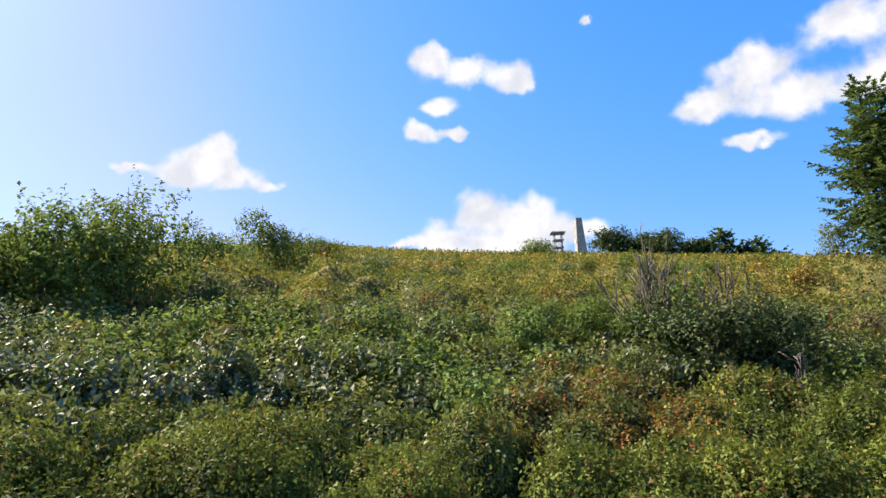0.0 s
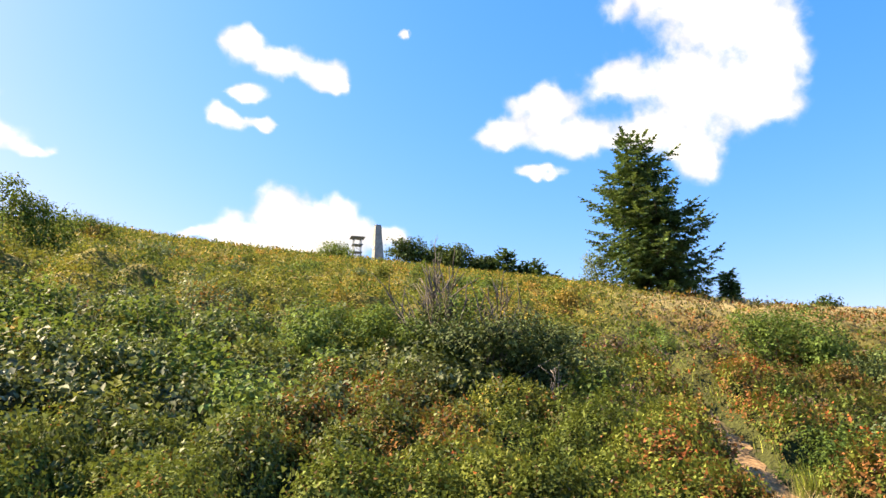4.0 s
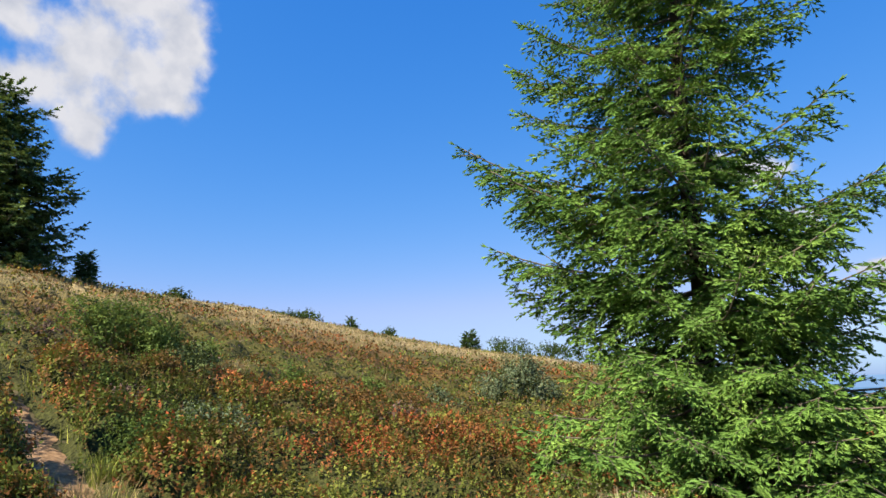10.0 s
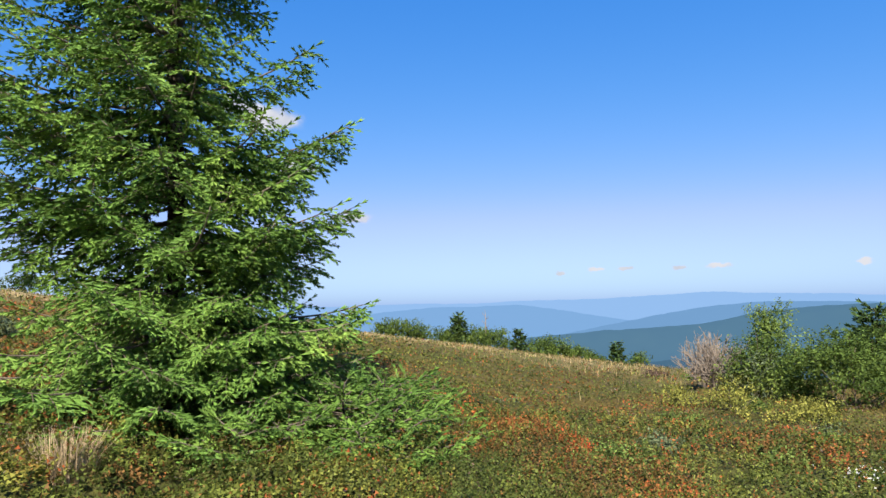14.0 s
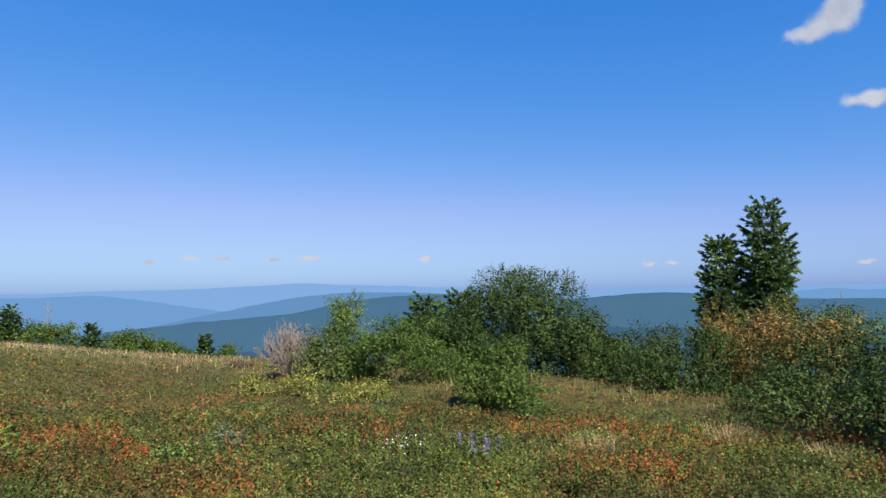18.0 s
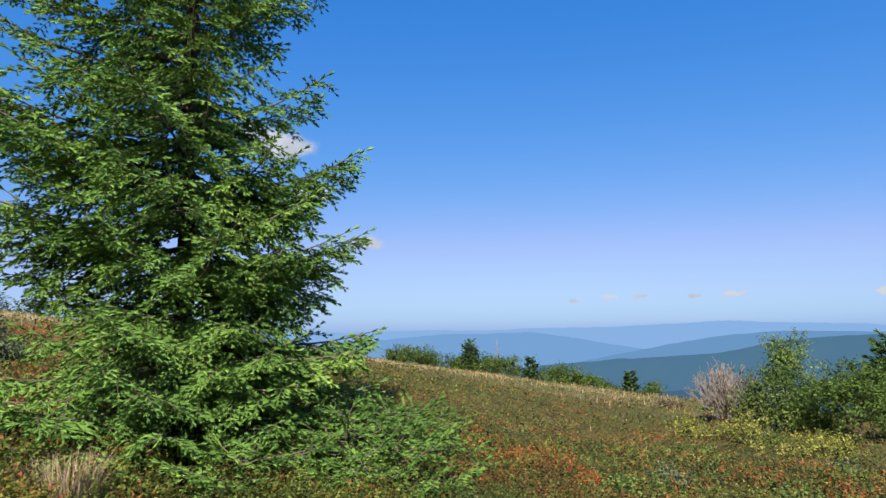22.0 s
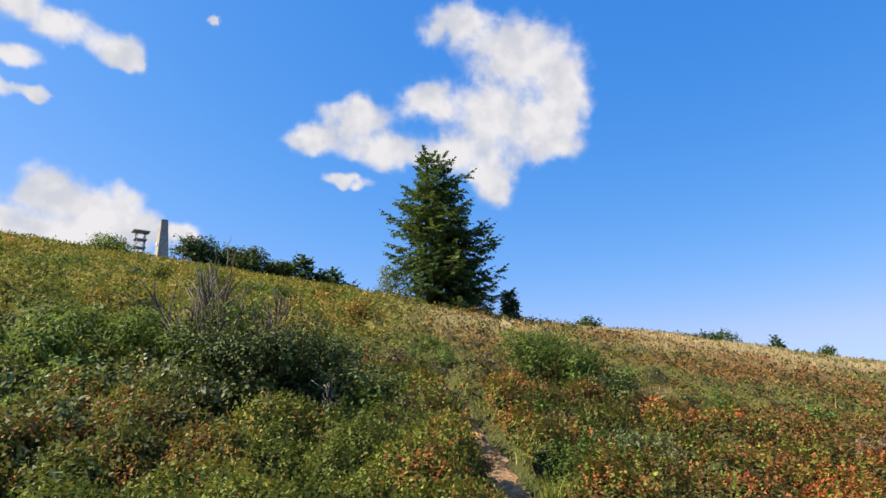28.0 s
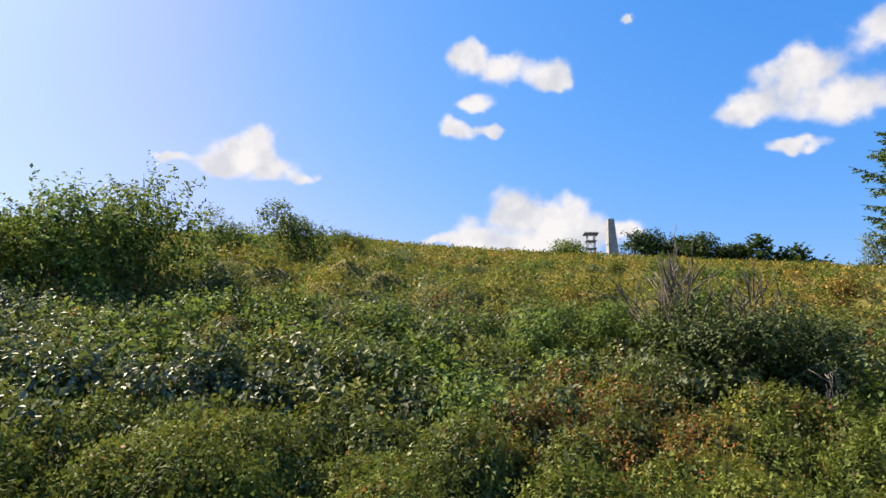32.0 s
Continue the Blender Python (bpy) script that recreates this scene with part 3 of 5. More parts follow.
REST = [(-181.4, 19.8, 1.8, 1.5), (-179.4, 19.0, 2.0, 1.0), (-182.2, 20.8, 1.6, 1.1)]
TINY = [(-123.9, 2.6, 0.6, 0.26), (-126.9, 2.9, 1.0, 0.24), (-129.4, 2.9, 0.9, 0.22), (-133.8, 2.8, 0.7, 0.29), (-137.0, 2.9, 1.5, 0.3), (-147.1, 2.8, 0.7, 0.31), (-166.8, 2.0, 0.7, 0.24), (-168.6, 2.1, 0.7, 0.28), (-182.5, 1.8, 0.9, 0.27)]
CLOUDS = [GREAT, RAGGED, LOW, SUNWARD, BEHIND, REST, TINY, [(-105.1, 7.9, 2.3, 0.7)], [(-183.2, 13.8, 1.9, 0.8)], [(-12.7, 31.2, 0.7, 0.5)]]


def build_clouds():
    m = cloud_material()
    R = 4700
    for bank in CLOUDS:
        b = np.array(bank)
        step = 0.26 if b[:, 3].max() > 0.6 else 0.06
        a0, a1 = (b[:, 0] - b[:, 2] * 1.7).min(), (b[:, 0] + b[:, 2] * 1.7).max()
        e0, e1 = (b[:, 1] - b[:, 3] * 1.8).min(), (b[:, 1] + b[:, 3] * 1.8).max()
        na, ne = int((a1 - a0) / step) + 4, int((e1 - e0) / step) + 4
        A, E = np.meshgrid(np.linspace(a0, a1, na), np.linspace(e0, e1, ne))
        # billows: the outline is pushed about at three scales, more so on top than at the base
        k = min(1.0, b[:, 3].max() / 1.6)
        wa = (fbm(A / (2.2 * k), E / (2.2 * k), 511, 4) - 0.5) * 2.6 * k
        we = (fbm(A / (2.2 * k), E / (2.2 * k), 577, 4) - 0.5) * 2.0 * k
        clear = np.ones_like(A)
        for a, e, ra, re in bank:
            x, y = (A + wa - a) / ra, (E + we - e) / re
            d = np.sqrt(x * x + np.where(y < 0, y * 1.05, y) ** 2)
            clear = clear * (1 - 0.95 * np.exp(-1.25 * d * d))
        th = 1 - clear
        ca, sa, ce, se = np.cos(A * D2R), np.sin(A * D2R), np.cos(E * D2R), np.sin(E * D2R)
        v = np.stack([-sa * ce * R, ca * ce * R, se * R], -1).reshape(-1, 3)
        i = (np.arange(ne - 1)[:, None] * na + np.arange(na - 1)).ravel()
        t = np.concatenate([np.stack([i, i + 1, i + na + 1], 1), np.stack([i, i + na + 1, i + na], 1)])
        me = mesh_from("cloud", v, t, m, True)
        me.attributes.new("thickness", 'FLOAT', 'POINT').data.foreach_set("value", th.ravel().astype(np.float32))
        tagged(new("cloud", me), "white fair-weather cloud bank in the blue sky", "cloud", kind="structure")


build_clouds()


# ---- plants ----
def shoot_shape(pairs, splay=0.2, wide=0.15):
    """A needle-clad shoot one long: a thin spine, pairs of needle wedges and one at the tip."""
    v, f = [(0, 0, 0), (0.5, 0.05, 0.02), (1.0, 0, 0), (0.5, -0.05, 0.02)], [(0, 1, 2), (0, 2, 3)]
    for i in range(pairs):
        x = 0.02 + i / pairs * 0.85
        s = splay * (1.0 - 0.35 * i / pairs)
        for sx in (1, -1):
            b = len(v)
            v += [(x, 0, 0.01), (x + wide, 0, 0.01), (x + wide * 0.9 + 0.08, sx * s, 0.16 * s)]
            f.append((b, b + 1, b + 2))
        if i % 2 == 0:
            b = len(v)
            v += [(x, 0, 0), (x + wide, 0, 0), (x + wide + 0.1, 0, s * (0.75 if i % 4 else -0.8))]
            f.append((b, b + 1, b + 2))
    b = len(v)
    v += [(0.80, 0.07, 0), (0.80, -0.07, 0), (1.08, 0, 0)]
    f.append((b, b + 1, b + 2))
    return np.array(v), np.array(f)


def finger_shape(segments, radius):
    """A round needle-clad shoot one long: needle wedges on three sides of a thin spine."""
    v, f = [(0, 0.04, 0), (0, -0.04, 0), (1.0, 0, 0)], [(0, 1, 2)]
    for i in range(segments):
        x = i / segments * 0.9
        s = radius * (1.0 - 0.3 * i / segments)
        for a in (0.4 + i, 2.5 + i, 4.6 + i):
            b = len(v)
            v += [(x, 0, 0), (x + 0.75 / segments, 0, 0), (x + 1.05 / segments, math.cos(a) * s, math.sin(a) * s)]
            f.append((b, b + 1, b + 2))
    b = len(v)
    v += [(0.75, 0, radius * 0.45), (0.75, 0, -radius * 0.45), (1.1, 0, 0)]
    f.append((b, b + 1, b + 2))
    return np.array(v), np.array(f)


def set_shoots(shape, p, axis, normal, length):
    sv, sf = shape
    n = len(p)
    side = unit(np.cross(normal, axis))
    nor = np.cross(axis, side)
    L = np.broadcast_to(length, n)[:, None, None]
    v = p[:, None] + L * (sv[None, :, :1] * axis[:, None] + sv[None, :, 1:2] * side[:, None] + sv[None, :, 2:] * nor[:, None])
    f = (np.arange(n) * len(sv))[:, None, None] + sf[None]
    return v.reshape(-1, 3), f.reshape(-1, 3)


def bough(shape, turn, length, rise, curl, droop=0.25, twig_gap=0.1, shoot_gap=0.1, shoot_len=0.12, thick=0.018, bare=0.12):
    """Wood and needles of one bough, from the trunk outwards, in its own space."""
    u = np.linspace(0, 1, 9)
    out = np.array([-math.sin(turn), math.cos(turn), 0])
    wob = rng.normal() * 0.06
    side0 = np.array([math.cos(turn), math.sin(turn), 0])
    line = out * (length * u)[:, None] + side0 * (length * wob * np.sin(u * 3))[:, None]
    line[:, 2] = length * (rise * u - curl * u * (1 - u) * 2 + curl * 0.5 * u ** 3)
    wood = [tube_arrays(line, thick * (1 - 0.85 * u) + 0.002, 5)]
    P, A, N, L = [], [], [], []
    pos = length * bare
    flip = 1
    while pos < length * 0.99:
        f = pos / length
        b = np.array([np.interp(f, u, line[:, k]) for k in range(3)])
        d = unit(np.array([np.interp(min(f + 0.06, 1), u, line[:, k]) - np.interp(max(f - 0.06, 0), u, line[:, k]) for k in range(3)]))
        s = unit(np.cross(d, [0, 0, 1.0])) * flip
        flip = -flip
        tl = (0.12 + 0.46 * length * (1 - f) ** 0.75 * min(1, f / 0.18 + 0.3)) * rng.uniform(0.55, 1.2)
        tl = min(tl, 0.9)
        ang = rng.uniform(0.75, 1.15)
        td = unit(d * math.cos(ang) + s * math.sin(ang) + np.array([0, 0, -droop * rng.uniform(0.3, 1.4)]))
        k = max(2, int(tl / shoot_gap) + 1)
        w = np.linspace(0.12, 1.0, k)
        pts = b + td * (tl * w)[:, None]
        pts[:, 2] -= droop * 0.5 * tl * w ** 2
        wood.append(tube_arrays(np.array([b, b + td * tl * 0.5 - [0, 0, droop * 0.12 * tl], pts[-1]]), np.array([0.005, 0.004, 0.002]) * (0.6 + thick * 25), 3))
        ts = unit(np.cross(td, [0, 0, 1.0]))
        for sg in (1, -1, 0):
            a = unit(td * 0.75 + ts * (0.75 * sg) + rng.normal(size=(k, 3)) * 0.16 + np.array([0, 0, -0.12 - 0.5 * droop if sg == 0 else -0.12]))
            pick = slice(None) if sg else slice(k - 1 if k < 4 else k - 2, None)
            P.append(pts[pick]); A.append(a[pick])
            N.append(unit(rng.normal(size=(k, 3)) * 0.3 + np.array([0, 0, 1.0]))[pick])
            L.append((shoot_len * rng.uniform(0.75, 1.3, k) * (1 - 0.2 * w))[pick])
        pos += twig_gap * rng.uniform(0.7, 1.3)
    P.append(line[-2:]); A.append(unit(np.repeat((line[-1] - line[-2])[None], 2, 0))); N.append(np.tile([0, 0, 1.0], (2, 1))); L.append(np.full(2, shoot_len * 1.3))
    return wood, set_shoots(shape, np.concatenate(P), np.concatenate(A), np.concatenate(N), np.concatenate(L))


def conifer(name, at, height, reach, needles, label, category="tree", group="", lean=(0, 0), gap=0.33, per=6, shape=None, split=False,
            twig_gap=0.1, shoot_gap=0.1, shoot_len=0.12, start=0.05, sparse=None, extra=(), thick=None, droop=0.25, ragged=(0.72, 1.15), bare=0.12):
    """A conifer. reach(h): bough length at that part of the height, or a pair for bearing too."""
    top = thing(name, at, label, category, group)
    rad = thick or height * 0.012
    u = np.linspace(0, 1, 12)
    stem = np.stack([lean[0] * height * u, lean[1] * height * u, height * u - 0.15 * (1 - u)], 1)
    stem[1:-1, :2] += rng.normal(size=(10, 2)) * height * 0.004
    child("trunk", [tube_arrays(stem, rad * (1 - u) ** 0.9 + 0.004, 8)], bark, top, "", True)
    woods, greens = [], []
    z = start * height
    todo = []
    while z < height * 0.985:
        h = z / height
        k = (per if h < 0.8 else max(3, per - 2))
        t0 = rng.uniform(0, 6.28)
        for i in range(k):
            turn = t0 + i * 6.283 / k + rng.normal() * 0.25
            L = reach(h, turn) * rng.uniform(*ragged)
            if sparse and rng.uniform() < sparse(h, turn):
                continue
            todo.append((z + rng.normal() * gap * 0.25, turn, L, None, None))
        z += gap * rng.uniform(0.8, 1.2)
    todo += list(extra)
    for z, turn, L, rise, curl in todo:
        h = min(max(z / height, 0), 1)
        if L < 0.06:
            continue
        rise = max(-0.14 + 0.62 * h + rng.normal() * 0.10, 0.05 - (z - 0.1) / L) if rise is None else rise
        curl = (0.16 - 0.10 * h + rng.normal() * 0.05) if curl is None else curl
        loose = 1.7 if height > 9 and z > 6.9 else 1.0
        w, g = bough(shape, turn, L, rise, curl, droop, twig_gap * loose, shoot_gap * loose, shoot_len, 0.006 + 0.008 * L * (height / 9) ** 0.5, bare)
        o = np.array([lean[0] * z, lean[1] * z, z])
        if split:
            b = child("bough", [(v + o, f) for v, f in w], twig_wood, top)
            child("needles", [(g[0] + o, g[1])], needles, b)
        else:
            woods += [(v + o, f) for v, f in w]
            greens.append((g[0] + o, g[1]))
    if not split:
        child("branchwork", woods, twig_wood, top)
        child("foliage", greens, needles, top)
    return top


def bush(name, at, width, height, leaf, count, material, label, category="shrub", group="", stems=9, depth=None, lobes=9, wood=None, airy=0.0, base=0.0, trunk=0.0, core=0.48, slender=0.55):
    """A leafy shrub or small round tree: stems, and a crown of leaf sprays over uneven lobes."""
    top = thing(name, at, label, category, group)
    depth = depth or width
    wood = wood or twig_wood
    half = np.array([width / 2, depth / 2, height * (1 - base)])
    lobes = int(lobes * 1.5)
    c = rng.normal(size=(lobes, 3)) * 0.5
    c[:, :2] = np.clip(c[:, :2], -0.78, 0.78)
    c[:, 2] = rng.uniform(0.12, 0.80, lobes)
    c[:, :2] *= (1.12 - 0.60 * c[:, 2:])
    size = rng.uniform(0.20, 0.36, lobes)
    c, size = np.concatenate([c, [[0, 0, 0.42]]]), np.append(size, core)
    face = np.array([1, 1, 0.62])
    parts = []
    for i in range(stems):
        t = c[rng.integers(lobes)] + rng.normal(size=3) * 0.12
        e = t * half + [0, 0, height * base]
        e[2] = min(e[2] + height * 0.10, height * 0.97)
        s = np.array([rng.normal() * 0.05 * width, rng.normal() * 0.05 * depth, -0.08])
        m = (s + e) / 2 + [0, 0, 0.12 * height]
        w = np.linspace(0, 1, 6)[:, None]
        line = s * (1 - w) ** 2 + 2 * m * w * (1 - w) + e * w ** 2
        r = (0.006 + 0.006 * height) * (1 - 0.8 * w[:, 0])
        parts.append(tube_arrays(line, r, 4))
    if trunk:
        w = np.linspace(0, 1, 6)
        child("trunk", [tube_arrays(np.stack([w * 0, w * 0, -0.1 + w * height * 0.8], 1), trunk * (1.1 - w), 7)], wood, top, "", True)
    child("branchwork", parts, wood, top)
    # sprays of leaves on short twigs, most of them in a shell round each lobe and facing outwards
    per = 6
    count = int(count * 1.25)
    leaf = leaf * 0.92
    n = max(4, count // per)
    k = rng.choice(len(c), n, p=size ** 2 / (size ** 2).sum())
    w = any_way(n, 0.25)
    shell = 0.55 + 0.45 * rng.uniform(0, 1, n) ** 0.55
    r = size[k][:, None] * (shell * (1 + airy * rng.exponential(0.3, n)))[:, None]
    p = (c[k] + w * r * face) * half
    p[:, 2] = np.maximum(p[:, 2], 0.04 * height) + height * base
    out = unit(w / half * half.max() ** 0.5 + np.array([0, 0, 0.25]))
    grow = unit(out * 0.7 + np.array([0, 0, 0.45]) + rng.normal(size=(n, 3)) * 0.4)
    along = np.linspace(0, 1, per)
    P = (p[:, None] + grow[:, None] * (along * leaf * 2.8)[None, :, None]).reshape(-1, 3)
    q = len(P)
    N = unit(rng.normal(size=(q, 3)) * 0.42 + np.array([0, 0, 0.40]) + np.repeat(out, per, 0) * 0.85)
    A = rng.normal(size=(q, 3)) + np.repeat(grow, per, 0) * 0.7
    A = unit(A - N * (A * N).sum(1, keepdims=True) * 0.85)
    L = leaf * rng.uniform(0.65, 1.3, q)
    child("crown", [leaf_arrays(P, A, N, L, L * slender)], material, top)
    return top


def bare_bush(name, at, width, height, count, wood, label, category="shrub", group="", each=True):
    """A bush of bare forking twigs."""
    top = thing(name, at, label, category, group)
    parts = []
    for i in range(count):
        a, s = rng.uniform(0, 6.28), rng.uniform(0, 0.5)
        e = np.array([math.cos(a) * width * s, math.sin(a) * width * s, height * rng.uniform(0.6, 1.0) * (1 - 0.5 * s)])
        w = np.linspace(0, 1, 5)[:, None]
        line = e * w * [[1, 1, 1]] + np.array([0, 0, 0.12 * height]) * (w * (1 - w)) + rng.normal(size=(5, 3)) * 0.012 * height * w - [0, 0, 0.05]
        stick = [tube_arrays(line, (0.006 + 0.005 * height) * (1 - 0.8 * w[:, 0]), 3)]
        for j in range(5):
            f = rng.uniform(0.4, 0.95)
            b = np.array([np.interp(f, w[:, 0], line[:, k]) for k in range(3)])
            d = unit(unit(e) + rng.normal(size=3) * 0.45) * height * rng.uniform(0.1, 0.28)
            stick.append(tube_arrays(np.array([b, b + d * 0.5 + rng.normal(size=3) * 0.01, b + d]), np.array([0.006, 0.005, 0.003]) * (0.5 + 0.7 * height), 3))
        if each:
            child("stick", stick, wood, top)
        parts += stick
    if not each:
        child("branchwork", parts, wood, top)
    return top


def tuft(name, at, width, height, count, material, label, category="grass", group=""):
    """A tuft of grass blades."""
    top = thing(name, at, label, category, group)
    a, s = rng.uniform(0, 6.283, count), np.sqrt(rng.uniform(0, 1, count)) * 0.5
    p = np.stack([np.cos(a) * s * width * 0.5, np.sin(a) * s * width * 0.5, -0.03 + 0 * a], 1)
    lean = np.stack([np.cos(a), np.sin(a), 0 * a], 1) * rng.uniform(0.1, 1.0, count)[:, None] + rng.normal(size=(count, 3)) * [0.25, 0.25, 0]
    child("blades", [blade_arrays(p, lean, height * rng.uniform(0.5, 1.1, count), 0.007)], material, top)
    return top

# ---- the near spruce and the young ones at its foot ----
near_shoot, mid_shoot, far_shoot = finger_shape(2, 0.17), finger_shape(2, 0.23), shoot_shape(2, 0.34, 0.42)


SPRUCE_Z = [0.0, 0.6, 1.1, 1.5, 1.8, 2.2, 2.6, 3.0, 3.5, 3.9, 4.3, 4.8, 5.2, 5.7, 6.2, 7.2, 8.6, 10.4]
SPRUCE_UPHILL = [1.8, 1.9, 1.7, 1.30, 1.30, 2.0, 1.9, 2.1, 2.3, 2.4, 1.95, 1.9, 1.95, 1.75, 1.6, 1.25, 0.75, 0.05]
SPRUCE_DOWNHILL = [1.8, 2.0, 2.1, 1.80, 1.50, 1.8, 1.8, 1.3, 1.5, 1.7, 1.00, 0.90, 0.90, 1.35, 1.3, 1.10, 0.70, 0.05]
SPRUCE_FRONT = [1.7, 1.7, 1.7, 1.45, 1.30, 1.5, 1.5, 1.4, 1.5, 1.5, 1.25, 1.15, 1.15, 1.10, 1.1, 1.00, 0.65, 0.05]


def spruce_reach(h, turn):
    z = h * 10.4
    c, s = math.cos(turn), abs(math.sin(turn))
    side = SPRUCE_UPHILL if c > 0 else SPRUCE_DOWNHILL
    c = abs(c)
    return (np.interp(z, SPRUCE_Z, side) * c + np.interp(z, SPRUCE_Z, SPRUCE_FRONT) * s) / (c + s)


def spruce_thin(h, turn):
    """Share of boughs missing: the downhill side is nearly bare from four to five and a half metres, with gaps below the big boughs."""
    z = h * 10.4
    down = max(0.0, -math.cos(turn))
    return 0.05 + (0.55 * down if 3.95 < z < 5.4 else 0) + (0.12 if 1.55 < z < 2.0 else 0) + (0.30 * down if 2.75 < z < 3.35 else 0)


SPRUCE_AT = ground_at(-89.6, 8.2)
# the boughs that stand out of the outline: height, bearing from uphill, length, rise, curl
SPRUCE_BOUGHS = [(3.35, 0.10, 2.75, 0.30, 0.10), (3.1, 0.45, 2.4, 0.20, 0.1), (3.2, -0.3, 2.4, 0.20, 0.1), (2.6, 0.2, 2.3, 0.08, 0.1), (2.35, -0.1, 2.2, 0.02, 0.12), (4.5, 0.1, 2.0, 0.35, 0.1), (4.9, 0.4, 1.9, 0.3, 0.1),
                 (3.1, 3.05, 1.95, 0.20, 0.12), (3.0, 2.75, 1.8, 0.16, 0.12), (2.95, 3.5, 1.8, 0.14, 0.12), (2.05, 3.05, 2.0, 0.22, 0.1), (2.2, 2.7, 1.8, 0.12, 0.1), (1.9, 3.45, 1.9, 0.12, 0.1), (5.1, 3.0, 1.5, 0.35, 0.1),
                 (2.5, 2.3, 1.7, 0.1, 0.12), (1.2, 2.2, 1.7, 0.0, 0.14), (1.5, 1.2, 1.6, -0.08, 0.12), (0.45, 1.5, 1.6, 0.02, 0.1), (0.5, 2.1, 1.8, 0.0, 0.1), (0.35, 0.6, 1.9, 0.02, 0.1), (0.6, 2.9, 2.1, 0.04, 0.1), (1.1, 3.1, 2.1, 0.06, 0.1), (0.4, 0.1, 1.95, 0.03, 0.1), (0.9, 0.1, 2.0, -0.1, 0.1), (0.7, -0.3, 1.9, -0.05, 0.1), (1.2, 0.5, 1.8, -0.15, 0.1), (0.8, 0.9, 1.8, -0.1, 0.1), (1.4, 3.0, 2.1, -0.05, 0.1), (1.3, 2.6, 2.0, -0.1, 0.1), (0.9, 3.3, 2.1, -0.1, 0.1), (1.0, 2.2, 1.8, -0.1, 0.1), (1.6, 2.0, 1.6, -0.1, 0.12), (1.7, 1.0, 1.5, -0.1, 0.12)]
conifer("spruce_tree", SPRUCE_AT, 10.4, spruce_reach, needles_near, "tall spruce with fresh green drooping boughs down to the ground", gap=0.33, per=8,
        shape=near_shoot, split=True, start=0.025, thick=0.12, twig_gap=0.085, shoot_gap=0.07, shoot_len=0.16, droop=0.40, sparse=spruce_thin, ragged=(0.68, 1.06), bare=0.13,
        extra=SPRUCE_BOUGHS)
for az, r, h, w in ((-102.5, 7.2, 0.75, 0.95), (-98.0, 6.7, 0.55, 0.85), (-106.0, 7.7, 0.8, 0.95), (-103.5, 6.4, 0.5, 0.75), (-94.0, 6.6, 0.45, 0.8), (-99.5, 8.0, 0.7, 0.8), (-108.4, 8.2, 0.75, 1.0), (-106.5, 6.9, 0.6, 0.9)):
    conifer("young_spruce", ground_at(az, r), h, lambda q, t, w=w: w * (1 - q) ** 0.6, needles_young, "low young spruce with bright green spreading boughs",
            "young tree", "young spruces at the foot of the spruce", gap=0.16, per=6, shape=near_shoot, twig_gap=0.1, shoot_gap=0.1, shoot_len=0.14, start=0.08, thick=0.02, droop=0.1)

# ---- the big spruce on the slope ----
SLOPE_Z = [0.0, 0.4, 1.4, 2.2, 3.0, 3.8, 4.6, 5.2, 6.0, 6.8, 7.6, 8.3]
SLOPE_WINDWARD = [1.2, 1.8, 2.7, 3.2, 2.9, 2.6, 2.7, 2.6, 1.6, 1.1, 0.65, 0.05]
SLOPE_LEE = [1.4, 2.2, 2.6, 2.0, 2.3, 2.4, 1.5, 1.5, 1.7, 1.0, 0.60, 0.05]


def slope_reach(h, turn):
    c = math.cos(turn - 0.95)
    z = h * 8.3
    side = 0.5 + 0.5 * c
    return float(np.interp(z, SLOPE_Z, SLOPE_WINDWARD) * side + np.interp(z, SLOPE_Z, SLOPE_LEE) * (1 - side))


conifer("slope_spruce", ground_at(-36.4, 31.2), 8.3, slope_reach, needles_dark, "old dark green spruce leaning on the open hillside", lean=(-0.155, 0.095), split=True,
        gap=0.42, per=9, shape=far_shoot, twig_gap=0.19, shoot_gap=0.18, shoot_len=0.34, start=0.03, thick=0.16, sparse=lambda h, t: 0.10, droop=0.30, ragged=(0.55, 1.12), bare=0.10)
conifer("small_spruce", ground_at(-40.9, 33.4), 1.7, lambda h, t: 0.42 * (1 - h) ** 0.7, needles_dark, "small dark spruce beside the old spruce", gap=0.2, per=6, shape=far_shoot,
        twig_gap=0.16, shoot_gap=0.16, shoot_len=0.34, thick=0.03)
bush("willow_bush", ground_at(-30.6, 33.0), 2.6, 2.0, 0.13, 1500, leaf_grey, "grey-green willow bush below the old spruce", airy=0.5)

# ---- the crest: obelisk, lookout tower and the row behind ----
def block(name, w0, w1, h, material, parent, z=0.0, bevel=0.02, label=""):
    bm = bmesh.new()
    bmesh.ops.create_cube(bm, size=1)
    for v in bm.verts:
        s = w1 if v.co.z > 0 else w0
        v.co.x, v.co.y = v.co.x * s, v.co.y * s
        v.co.z = (v.co.z + 0.5) * h + z
    bmesh.ops.bevel(bm, geom=bm.edges[:], offset=bevel, segments=2, affect='EDGES')
    me = bpy.data.meshes.new(name)
    bm.to_mesh(me)
    bm.free()
    me.materials.append(material)
    ob = new(name, me)
    ob.parent = parent
    if label:
        ob["label"] = label
    return ob


